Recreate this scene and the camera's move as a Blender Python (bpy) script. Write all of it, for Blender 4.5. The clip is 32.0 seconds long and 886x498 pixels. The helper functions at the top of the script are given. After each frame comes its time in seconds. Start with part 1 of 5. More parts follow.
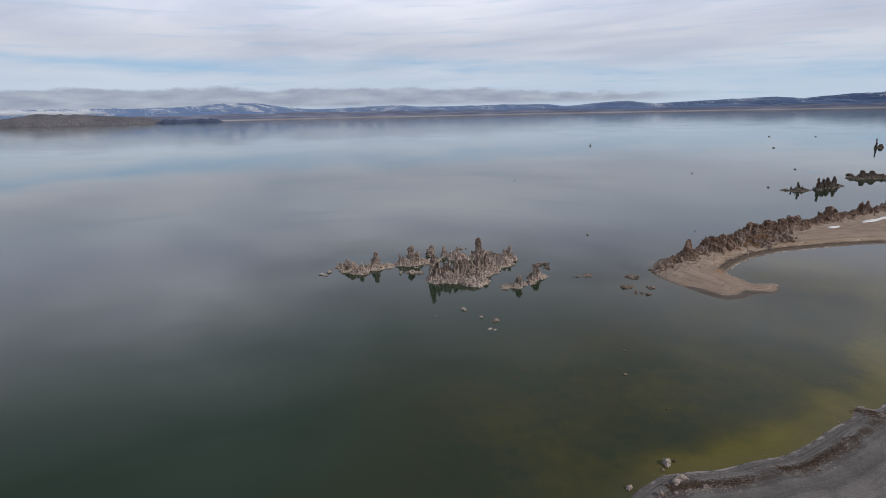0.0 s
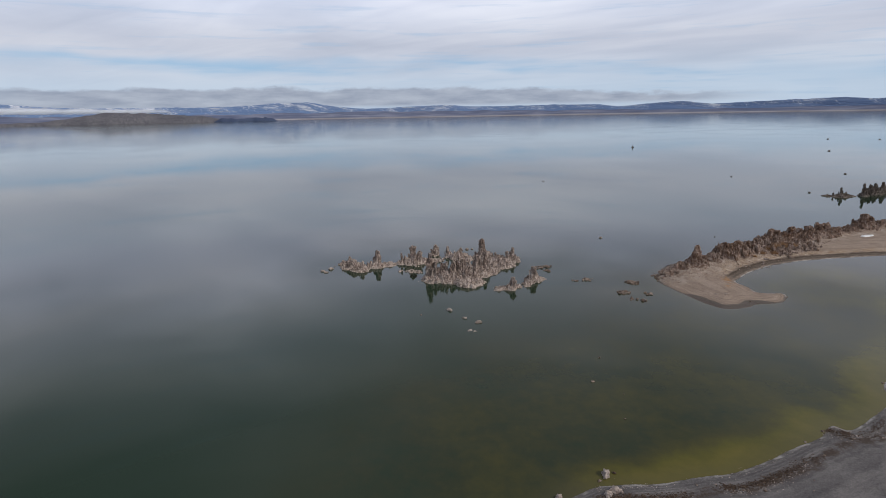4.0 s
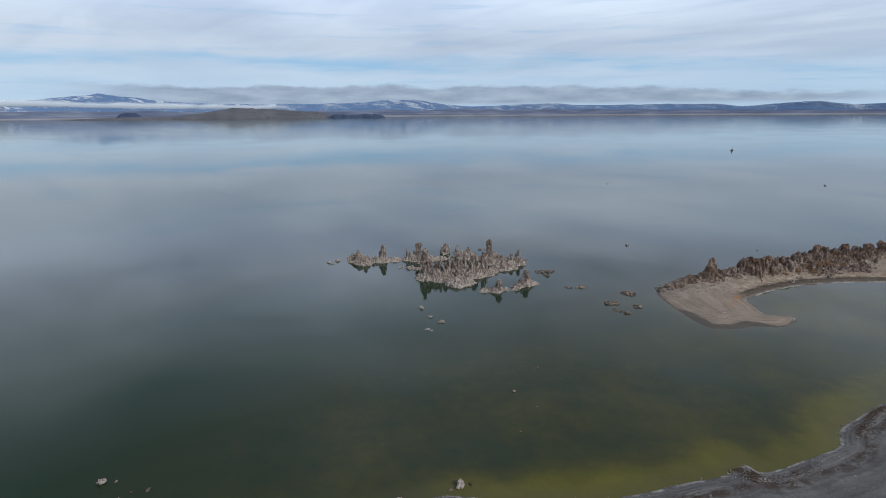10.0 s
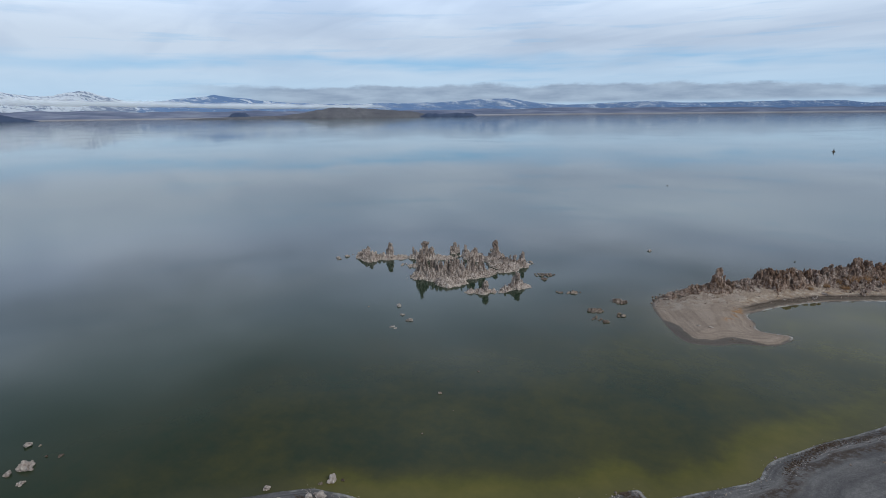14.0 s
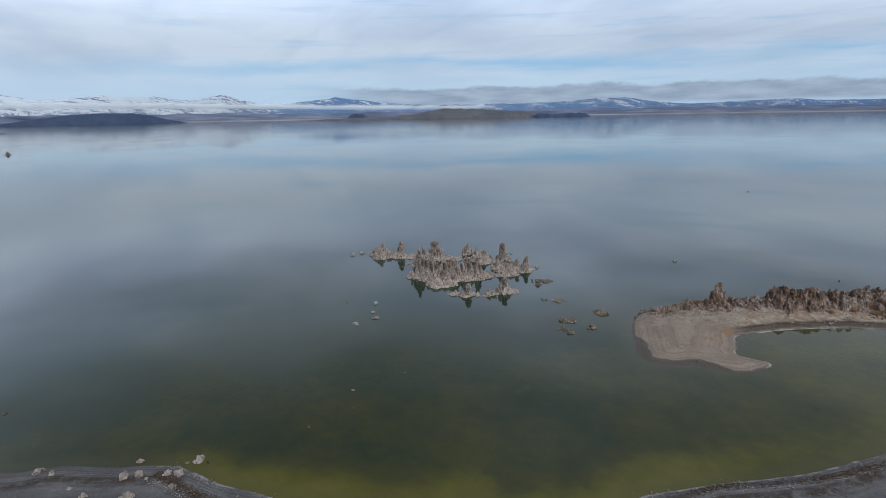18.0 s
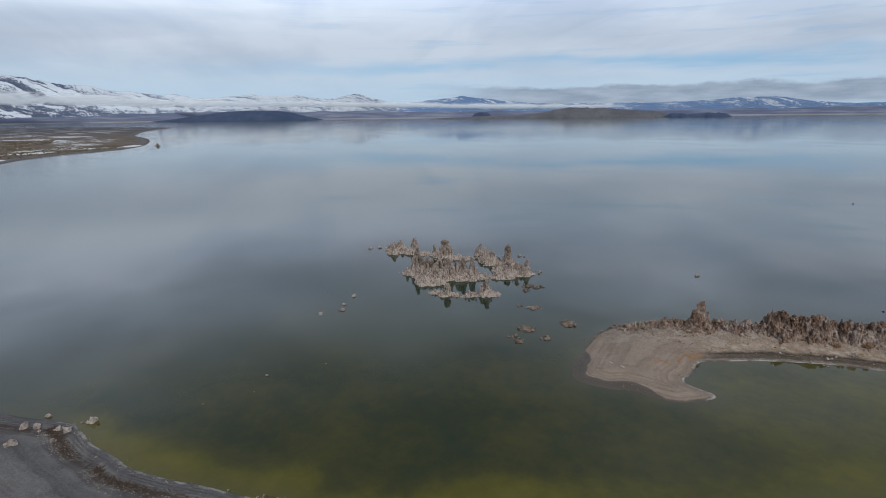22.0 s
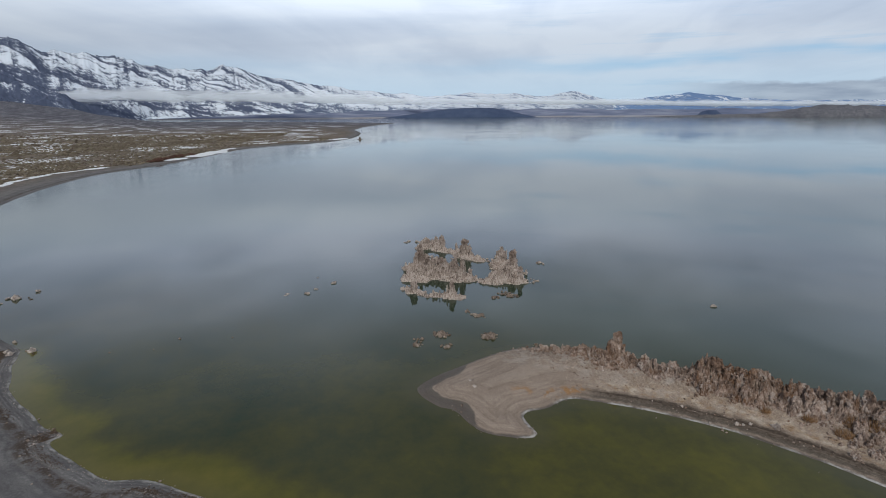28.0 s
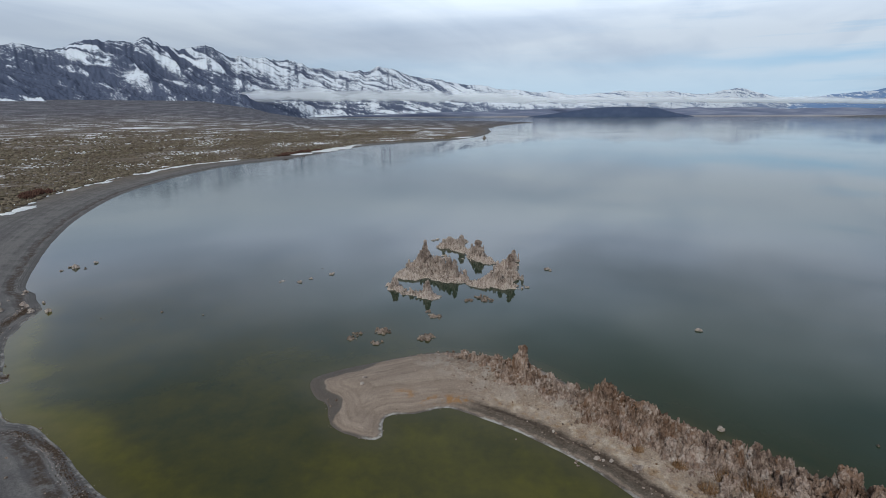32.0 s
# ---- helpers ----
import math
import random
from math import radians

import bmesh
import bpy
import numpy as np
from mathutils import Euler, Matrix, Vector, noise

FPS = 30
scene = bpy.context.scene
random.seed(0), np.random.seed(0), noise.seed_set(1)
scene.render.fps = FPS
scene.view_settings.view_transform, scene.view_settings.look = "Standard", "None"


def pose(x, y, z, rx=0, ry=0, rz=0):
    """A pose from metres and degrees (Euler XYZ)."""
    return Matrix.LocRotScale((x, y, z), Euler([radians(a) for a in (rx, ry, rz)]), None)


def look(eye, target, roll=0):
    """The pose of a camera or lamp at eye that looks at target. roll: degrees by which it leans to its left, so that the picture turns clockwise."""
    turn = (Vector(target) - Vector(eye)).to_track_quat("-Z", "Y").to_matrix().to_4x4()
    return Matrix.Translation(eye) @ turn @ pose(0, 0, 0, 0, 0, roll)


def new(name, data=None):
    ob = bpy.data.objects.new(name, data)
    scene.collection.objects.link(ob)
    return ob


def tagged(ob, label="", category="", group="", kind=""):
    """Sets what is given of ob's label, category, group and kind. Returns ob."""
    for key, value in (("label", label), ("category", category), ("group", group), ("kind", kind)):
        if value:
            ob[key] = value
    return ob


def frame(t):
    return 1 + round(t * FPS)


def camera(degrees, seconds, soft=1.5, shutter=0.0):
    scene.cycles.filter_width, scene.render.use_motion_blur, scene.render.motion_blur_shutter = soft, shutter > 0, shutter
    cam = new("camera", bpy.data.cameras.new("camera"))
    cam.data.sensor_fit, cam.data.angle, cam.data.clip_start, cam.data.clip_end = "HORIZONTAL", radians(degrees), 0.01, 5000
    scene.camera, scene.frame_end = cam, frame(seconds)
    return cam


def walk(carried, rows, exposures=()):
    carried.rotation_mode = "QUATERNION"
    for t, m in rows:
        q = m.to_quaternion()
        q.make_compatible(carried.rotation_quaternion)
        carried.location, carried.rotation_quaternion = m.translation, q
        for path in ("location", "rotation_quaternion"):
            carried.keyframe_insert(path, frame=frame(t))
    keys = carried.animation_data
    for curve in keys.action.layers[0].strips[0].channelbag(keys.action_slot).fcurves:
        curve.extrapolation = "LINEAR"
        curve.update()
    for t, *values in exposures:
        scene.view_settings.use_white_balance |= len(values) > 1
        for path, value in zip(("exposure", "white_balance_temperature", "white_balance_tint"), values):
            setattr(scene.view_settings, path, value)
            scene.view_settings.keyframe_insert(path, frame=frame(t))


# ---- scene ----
cam = camera(76.7, 32.0, soft=0.4)
PATH = [
    (0, look((5.9, -113.155, 34.811), (5.861, -111.213, 34.335), -1.2)),
    (3, look((13.659, -112.735, 34.67), (13.498, -110.799, 34.196), -1.1)),
    (6, look((23.096, -111.889, 34.681), (22.787, -109.97, 34.208), -0.75)),
    (9, look((34.539, -109.38, 34.534), (34.048, -107.5, 34.059), -0.45)),
    (13, look((52.369, -103.173, 34.404), (51.595, -101.392, 33.926), -0.5)),
    (17, look((72.709, -91.925, 34.222), (71.606, -90.325, 33.75), -1.05)),
    (19, look((82.566, -84.134, 33.999), (81.303, -82.656, 33.529), -0.9)),
    (23, look((100.439, -63.822, 33.374), (98.876, -62.665, 32.905), -0.6)),
    (25, look((108.245, -51.172, 33.262), (106.55, -50.219, 32.793), -0.6)),
    (28, look((117.022, -30.809, 33.108), (115.178, -30.194, 32.637), -0.4)),
    (30, look((120.531, -16.345, 32.95), (118.624, -15.97, 32.478), -0.4)),
    (32, look((122.466, -1.604, 32.94), (120.526, -1.475, 32.468), -0.3)),
]
walk(cam, PATH, exposures=[(0, 0.0, 6620, 11), (4, 0.0, 6560, 11), (9, 0.0, 6080, 5), (13, 0.0, 5880, 3), (18, -0.05, 5900, 3), (22, -0.09, 6130, 5), (26, -0.03, 6280, 5.5), (32, 0.0, 6120, 3)])

HUB = (60.0, -60.0)          # centre of the far landscape


# ---- node helpers ----
class Nodes:
    """A short way to write a node tree: every call adds one node and gives its output."""

    def __init__(self, tree):
        self.tree = tree
        tree.nodes.clear()

    def add(self, kind, out=0, **sockets):
        return self.link(self.tree.nodes.new(kind), sockets).outputs[out]

    def link(self, n, sockets):
        for key, value in sockets.items():
            s = n.inputs[int(key[1:])] if key[0] == "i" and key[1:].isdigit() else n.inputs[key.replace("_", " ")]
            self.put(s, value)
        return n

    def put(self, s, value):
        if isinstance(value, bpy.types.NodeSocket):
            self.tree.links.new(value, s)
        elif isinstance(value, (tuple, list)) and len(value) == 3 and s.type == "RGBA":
            s.default_value = (*value, 1)
        else:
            s.default_value = value

    def math(self, op, a, b=0.0, c=0.0):
        n = self.tree.nodes.new("ShaderNodeMath")
        n.operation = op
        return self.link(n, dict(i0=a, i1=b, i2=c)).outputs[0]

    def vmath(self, op, a, b=(0, 0, 0)):
        n = self.tree.nodes.new("ShaderNodeVectorMath")
        n.operation = op
        return self.link(n, dict(i0=a, i1=b)).outputs[0]

    def turn(self, vec, angle):
        n = self.tree.nodes.new("ShaderNodeVectorRotate")
        n.rotation_type = "Z_AXIS"
        return self.link(n, dict(Vector=vec, Angle=angle)).outputs[0]

    def noise(self, vec, scale=1.0, detail=4.0, rough=0.55, distort=0.0):
        return self.add("ShaderNodeTexNoise", Vector=vec, Scale=scale, Detail=detail, Roughness=rough, Distortion=distort)

    def remap(self, v, a, b, c=0.0, d=1.0):
        n = self.tree.nodes.new("ShaderNodeMapRange")
        n.interpolation_type = "SMOOTHSTEP"
        return self.link(n, dict(i0=v, i1=a, i2=b, i3=c, i4=d)).outputs[0]

    def mix(self, f, a, b):
        n = self.tree.nodes.new("ShaderNodeMix")
        n.data_type = "RGBA"
        for i, v in ((0, f), (6, a), (7, b)):
            self.put(n.inputs[i], v)
        return n.outputs[2]

    def scaled(self, vec, x, y, z):
        return self.vmath("MULTIPLY", vec, (x, y, z))

    def attr(self, name):
        n = self.tree.nodes.new("ShaderNodeAttribute")
        n.attribute_name = name
        return n.outputs["Fac"]

    def ramp(self, f, *stops):
        n = self.tree.nodes.new("ShaderNodeValToRGB")
        e = n.color_ramp.elements
        while len(e) < len(stops):
            e.new(0.5)
        for el, (p, col) in zip(e, stops):
            el.position, el.color = p, (*col, 1)
        self.put(n.inputs[0], f)
        return n.outputs[0]


def material(name):
    m = bpy.data.materials.new(name)
    m.use_nodes = True
    return m, Nodes(m.node_tree)


def finish(n, color, rough=0.9, bump=None, strength=0.4, distance=0.1, spec=0.3, **more):
    out = n.tree.nodes.new("ShaderNodeOutputMaterial")
    kw = dict(Base_Color=color, Roughness=rough, **more)
    kw["Specular_IOR_Level"] = spec
    if bump is not None:
        kw["Normal"] = n.add("ShaderNodeBump", Strength=strength, Distance=distance, Height=bump)
    n.tree.links.new(n.add("ShaderNodeBsdfPrincipled", **kw), out.inputs[0])


# ---- world, sun ----
def make_world():
    w = bpy.data.worlds.new("sky")
    w.use_nodes = True
    scene.world = w
    n = Nodes(w.node_tree)
    d = n.add("ShaderNodeTexCoord")                      # direction of the sky
    xyz = n.tree.nodes.new("ShaderNodeSeparateXYZ")
    n.tree.links.new(d, xyz.inputs[0])
    X, Y, Z = xyz.outputs
    el = n.math("MULTIPLY", n.math("ARCSINE", Z), 57.2958)
    az = n.math("MULTIPLY", n.math("ARCTAN2", X, Y), 57.2958)
    sky = n.tree.nodes.new("ShaderNodeTexSky")
    sky.sky_type, sky.sun_disc, sky.sun_elevation, sky.sun_rotation = "NISHITA", False, radians(38), radians(111)
    blue = n.mix(0.72, n.vmath("MULTIPLY", sky.outputs[0], (0.07, 0.07, 0.07)), (0.31, 0.55, 0.84))
    ang = n.add("ShaderNodeCombineXYZ", X=az, Y=el, Z=0.0)
    # high veil: flat layer seen in perspective
    zz = n.math("ADD", n.math("MAXIMUM", Z, 0.0), 0.11)
    flat = n.add("ShaderNodeCombineXYZ", X=n.math("DIVIDE", X, zz), Y=n.math("DIVIDE", Y, zz), Z=0.0)
    turned = n.turn(flat, 0.5)
    veil = n.noise(n.scaled(turned, 0.35, 1.1, 1), 1.5, 5, 0.5, 0.6)
    wide = n.noise(flat, 0.55, 3, 0.5, 0.3)
    soft = n.noise(n.scaled(ang, 0.03, 0.16, 1), 1.0, 5, 0.5, 0.5)
    tone = n.math("ADD", n.math("MULTIPLY", n.math("ADD", veil, wide), 0.26), n.math("MULTIPLY", soft, 0.48))
    cloud = n.ramp(tone, (0.40, (0.475, 0.53, 0.65)), (0.49, (0.57, 0.62, 0.735)), (0.57, (0.675, 0.715, 0.81)))
    low = n.remap(el, 1.5, 6.5, 1.0, 0.0)
    cloud = n.mix(n.math("MULTIPLY", low, 0.75), cloud, (0.53, 0.67, 0.82))
    thick = n.math("MULTIPLY", n.add("ShaderNodeMapRange", i0=el, i1=10.0, i2=22.0, i3=1.38, i4=1.02), n.math("SUBTRACT", 1.0, n.math("MULTIPLY", n.remap(el, 18.0, 31.0), n.remap(az, -52.0, -22.0, 0.66, 0.40))))
    thick = n.math("MULTIPLY", thick, n.remap(el, 6.0, 12.0, 0.68, 1.0))
    thick = n.math("MULTIPLY", thick, n.remap(az, -112.0, -80.0, 0.86, 1.0))
    thick = n.math("MULTIPLY", thick, n.math("ADD", 1.0, n.math("MULTIPLY", n.remap(el, 8.0, 12.0), n.add("ShaderNodeMapRange", i0=az, i1=-85.0, i2=-5.0, i3=0.14, i4=-0.14))))
    violet = n.math("MULTIPLY", n.remap(el, 9.0, 13.0, 0.0, 0.7), n.remap(el, 15.0, 24.0, 1.0, 0.0))
    lumps = n.math("MULTIPLY", n.math("SUBTRACT", n.noise(flat, 1.6, 4, 0.5, 0.4), 0.5), n.remap(el, 10.0, 15.0, 0.0, 1.0))
    thick = n.math("MULTIPLY", thick, n.math("ADD", 1.0, lumps))
    # broad rolls of thinner and thicker cloud higher up
    rolls = n.math("MULTIPLY", n.math("COSINE", n.math("MULTIPLY", n.math("ADD", az, 28.0), 0.1065)), 0.15)
    rolls = n.math("SUBTRACT", n.math("MULTIPLY", rolls, n.remap(az, 0.0, 14.0, 1.0, 0.0)), n.remap(az, 2.0, 18.0, 0.0, 0.2))
    thick = n.math("MULTIPLY", thick, n.math("ADD", 1.0, n.math("MULTIPLY", rolls, n.remap(el, 11.0, 16.0))))
    cloud = n.vmath("MULTIPLY", cloud, n.add("ShaderNodeCombineXYZ", X=thick, Y=n.math("MULTIPLY", thick, n.math("SUBTRACT", 1.0, n.math("MULTIPLY", violet, 0.03))), Z=n.math("MULTIPLY", thick, n.math("ADD", 1.0, n.math("MULTIPLY", violet, 0.045)))))
    # blue streaks between the layers
    warp = n.math("MULTIPLY", n.math("SUBTRACT", n.noise(n.scaled(ang, 0.06, 0.2, 1), 1.0, 3), 0.5), 3.4)
    mid = n.remap(az, -6.0, 38.0, 4.5, 2.4)
    off = n.math("ADD", n.math("SUBTRACT", el, mid), warp)
    streak = n.remap(n.math("ABSOLUTE", off), 0.0, 0.95, 1.0, 0.0)
    patch = n.remap(n.noise(n.scaled(ang, 0.045, 0.5, 1), 1.0, 4, 0.6), 0.38, 0.60, 0.28, 1.0)
    fade = n.remap(az, -80.0, -40.0, 0.15, 1.0)
    thin = n.remap(n.noise(n.scaled(ang, 0.05, 0.75, 1), 1.7, 5, 0.6), 0.52, 0.72, 0.0, 0.45)
    thin = n.math("MULTIPLY", thin, n.remap(el, 8.0, 13.0, 1.0, 0.35))
    gap = n.math("MULTIPLY", n.math("MAXIMUM", n.math("MULTIPLY", streak, patch), thin), fade)
    col = n.mix(n.math("MULTIPLY", gap, 0.85), cloud, blue)
    # grey stratus bank low over the far shore
    edge = n.math("MULTIPLY", n.math("SUBTRACT", n.noise(n.scaled(ang, 0.14, 0.5, 1), 1.0, 5, 0.55), 0.5), 1.5)
    top = n.math("ADD", n.remap(az, -10.0, 22.0, 2.5, 1.5), edge)
    fine = n.math("MULTIPLY", n.math("SUBTRACT", n.noise(n.scaled(ang, 0.5, 1.4, 1), 1.0, 5, 0.6), 0.5), 0.7)
    inside = n.remap(n.math("SUBTRACT", n.math("ADD", top, fine), el), -0.12, 0.3, 0.0, 1.0)
    sides = n.math("MULTIPLY", n.remap(az, -53.0, -40.0), n.remap(az, 14.0, 26.0, 1.0, 0.0))
    foot = n.remap(el, 0.5, 0.95, 0.25, 1.0)
    bank = n.math("MULTIPLY", n.math("MULTIPLY", inside, sides), foot)
    grey = n.ramp(n.noise(n.scaled(ang, 0.25, 1.2, 1), 1.0, 4), (0.35, (0.28, 0.325, 0.42)), (0.65, (0.41, 0.46, 0.55)))
    col = n.mix(n.math("MULTIPLY", bank, 0.9), col, grey)
    out = n.tree.nodes.new("ShaderNodeOutputWorld")
    n.tree.links.new(n.add("ShaderNodeBackground", Color=col, Strength=1.0), out.inputs[0])


make_world()
sun = new("sun", bpy.data.lights.new("sun", "SUN"))
sun.data.energy, sun.data.angle, sun.data.color = 2.2, radians(10), (1.0, 0.93, 0.84)
sun.matrix_world = look((0, 0, 0), (-0.72, 0.28, -0.63))


# ---- materials ----
def tufa_material(name, dark, mid, pale, wash, rust=0.15):
    m, n = material(name)
    p = n.add("ShaderNodeNewGeometry")
    big = n.noise(p, 0.7, 4)
    fine = n.noise(n.scaled(p, 1, 1, 0.45), 4.5, 6, 0.65)
    pits = n.add("ShaderNodeTexVoronoi", Vector=p, Scale=7.0)
    v = n.math("ADD", n.math("MULTIPLY", big, 0.55), n.math("MULTIPLY", fine, 0.45))
    col = n.ramp(v, (0.38, dark), (0.5, mid), (0.6, pale))
    patch = n.remap(n.noise(p, 0.55, 5, 0.6), 0.5, 0.64, 0.0, rust)
    col = n.mix(patch, col, (0.17, 0.085, 0.042))
    bleach = n.remap(n.noise(n.scaled(p, 1, 1, 0.5), 1.1, 4, 0.6), 0.55, 0.66, 0.0, rust)
    col = n.mix(bleach, col, (0.56, 0.49, 0.45))
    rnd = n.add("ShaderNodeObjectInfo", out=5)
    col = n.mix(n.math("MULTIPLY", rnd, 0.14), col, dark)
    hz = n.tree.nodes.new("ShaderNodeSeparateXYZ")
    n.tree.links.new(p, hz.inputs[0])
    # pale lake crust on the lower rock, up to an uneven old water mark
    mark = n.math("SUBTRACT", hz.outputs[2], n.math("MULTIPLY", n.noise(n.scaled(p, 1, 1, 0.3), 0.8, 4), 4.0))
    crust = n.remap(mark, -1.2, 1.7, wash, 0.0)
    streaks = n.remap(n.noise(n.scaled(p, 2.4, 2.4, 0.35), 1.3, 5, 0.6), 0.42, 0.60, 0.0, 1.0)
    col = n.mix(n.math("MULTIPLY", crust, streaks), col, (0.57, 0.49, 0.442))
    bump = n.math("ADD", fine, n.math("MULTIPLY", pits, 0.35))
    finish(n, col, 0.95, bump, 1.0, 0.25, 0.12)
    return m


TUFA = tufa_material("grey_tufa", (0.085, 0.061, 0.051), (0.30, 0.236, 0.203), (0.47, 0.40, 0.362), 0.8)
TUFA_BROWN = tufa_material("brown_tufa", (0.062, 0.038, 0.027), (0.215, 0.142, 0.106), (0.40, 0.308, 0.256), 0.35, 0.55)
TUFA_RIDGE = tufa_material("ridge_tufa", (0.072, 0.047, 0.037), (0.25, 0.179, 0.145), (0.45, 0.358, 0.31), 0.35, 0.6)
TUFA_REEF = tufa_material("wet_tufa", (0.06, 0.042, 0.033), (0.17, 0.125, 0.098), (0.36, 0.295, 0.25), 0.2)
TUFA_PALE = tufa_material("pale_tufa", (0.17, 0.135, 0.118), (0.40, 0.338, 0.305), (0.56, 0.50, 0.465), 0.3, 0.1)
TUFA_DARK = tufa_material("dark_tufa", (0.045, 0.034, 0.027), (0.11, 0.09, 0.075), (0.21, 0.18, 0.155), 0.3)


def ground_material():
    m, n = material("shore_ground")
    p = n.add("ShaderNodeNewGeometry")
    sd, spit, scrub, ridge = n.attr("inland"), n.attr("spit"), n.attr("scrub"), n.attr("ridge")
    coarse, fine = n.noise(p, 0.22, 5), n.noise(p, 3.5, 6, 0.7)
    v = n.math("ADD", n.math("MULTIPLY", coarse, 0.5), n.math("MULTIPLY", fine, 0.5))
    lines = n.noise(n.add("ShaderNodeCombineXYZ", X=n.math("MULTIPLY", sd, 1.3), Y=n.math("MULTIPLY", coarse, 3.0), Z=0.0), 1.0, 3)
    grey = n.ramp(n.math("ADD", n.math("MULTIPLY", v, 0.6), n.math("MULTIPLY", lines, 0.4)),
                  (0.38, (0.082, 0.077, 0.08)), (0.5, (0.132, 0.125, 0.127)), (0.64, (0.20, 0.189, 0.187)))
    tan = n.ramp(n.math("ADD", n.math("MULTIPLY", v, 0.6), n.math("MULTIPLY", lines, 0.4)),
                 (0.38, (0.208, 0.16, 0.129)), (0.5, (0.28, 0.22, 0.179)), (0.64, (0.358, 0.288, 0.238)))
    col = n.mix(spit, grey, tan)
    straw = n.ramp(fine, (0.36, (0.17, 0.128, 0.10)), (0.5, (0.25, 0.195, 0.155)), (0.64, (0.33, 0.268, 0.222)))
    straw = n.mix(n.math("MULTIPLY", n.remap(n.noise(p, 0.5, 4), 0.45, 0.6), 0.5), straw, (0.40, 0.36, 0.33))
    col = n.mix(n.math("MULTIPLY", ridge, n.remap(n.math("ADD", coarse, n.math("MULTIPLY", fine, 0.4)), 0.5, 0.72, 0.35, 1.0)), col, straw)
    # bay side of the spit: dark mud near the water, then a broken cream and ochre crust
    bay = n.attr("bayside")
    edge = n.math("ADD", sd, n.math("MULTIPLY", n.math("SUBTRACT", n.noise(p, 0.7, 5, 0.65), 0.5), 2.2))
    shelf = n.math("MULTIPLY", n.remap(edge, 2.5, 3.3), n.remap(edge, 3.6, 6.4, 1.0, 0.0))
    shelf = n.math("MULTIPLY", n.math("MULTIPLY", shelf, bay), n.remap(n.noise(p, 1.1, 5, 0.7), 0.40, 0.58, 0.15, 0.75))
    col = n.mix(shelf, col, n.ramp(n.noise(p, 0.9, 4, 0.6), (0.40, (0.25, 0.155, 0.085)), (0.52, (0.37, 0.285, 0.205)), (0.62, (0.50, 0.425, 0.35))))
    mud = n.math("MULTIPLY", n.math("MULTIPLY", bay, n.remap(edge, 0.2, 0.9)), n.remap(edge, 2.1, 3.1, 1.0, 0.0))
    mud = n.math("MULTIPLY", mud, n.remap(n.math("ADD", n.math("MULTIPLY", lines, 0.4), n.math("MULTIPLY", fine, 0.6)), 0.42, 0.60, 1.0, 0.72))
    col = n.mix(mud, col, n.mix(n.remap(edge, 0.8, 1.8), (0.10, 0.082, 0.066), (0.056, 0.041, 0.031)))
    # orange crust in patches on the spit
    rust = n.math("MULTIPLY", n.attr("rust"), n.remap(n.noise(p, 0.8, 5, 0.65), 0.47, 0.62))
    col = n.mix(n.math("MULTIPLY", rust, 0.8), col, (0.30, 0.15, 0.05))
    # wet rim, dark wrack and white salt along the water
    damp = n.math("ADD", sd, n.math("MULTIPLY", n.math("SUBTRACT", n.noise(p, 0.7, 4), 0.5), 0.8))
    wet = n.remap(n.math("SUBTRACT", damp, n.math("MULTIPLY", n.attr("lobe"), 1.5)), 0.1, 0.5, 1.0, 0.0)
    col = n.mix(n.math("MULTIPLY", wet, 0.75), col, (0.05, 0.045, 0.041))
    strand = n.math("SINE", n.math("ADD", n.math("MULTIPLY", sd, 15.0), n.math("MULTIPLY", n.noise(p, 0.25, 4), 9.0)))
    strand = n.math("MULTIPLY", strand, n.math("MULTIPLY", n.remap(sd, 0.1, 0.5), n.remap(sd, 1.6, 3.4, 1.0, 0.0)))
    strand = n.math("MULTIPLY", strand, n.remap(n.noise(p, 0.4, 4, 0.6), 0.4, 0.62, 0.1, 1.0))
    shade = n.math("ADD", 1.0, n.math("MULTIPLY", strand, n.math("SUBTRACT", 0.22, n.math("MULTIPLY", spit, 0.16))))
    col = n.vmath("MULTIPLY", col, n.add("ShaderNodeCombineXYZ", X=shade, Y=shade, Z=shade))
    drift = n.math("ADD", sd, n.math("MULTIPLY", n.math("SUBTRACT", n.noise(p, 0.16, 4, 0.6), 0.5), 2.6))
    wrack = n.math("MULTIPLY", n.math("MULTIPLY", n.remap(drift, 1.5, 2.2), n.remap(drift, 2.7, 3.8, 1.0, 0.0)), n.remap(n.math("ADD", n.math("MULTIPLY", fine, 0.5), n.math("MULTIPLY", n.noise(p, 0.9, 4, 0.6), 0.5)), 0.42, 0.55))
    wrack = n.math("MULTIPLY", wrack, n.math("SUBTRACT", 1.0, n.math("MAXIMUM", n.math("MULTIPLY", scrub, 0.8), n.math("MULTIPLY", spit, 0.93))))
    col = n.mix(n.math("MULTIPLY", wrack, 0.88), col, (0.056, 0.038, 0.028))
    rim = n.math("ADD", sd, n.math("MULTIPLY", n.math("SUBTRACT", n.noise(p, 1.3, 4, 0.65), 0.5), 0.7))
    salt = n.math("MULTIPLY", n.remap(rim, -0.12, 0.06), n.remap(rim, 0.14, 0.42, 1.0, 0.0))
    salt = n.math("MULTIPLY", salt, n.math("MULTIPLY", n.attr("salt"), n.remap(n.noise(p, 0.45, 5, 0.65), 0.40, 0.60, 0.0, 1.0)))
    col = n.mix(n.math("MULTIPLY", salt, 0.6), col, (0.60, 0.58, 0.56))
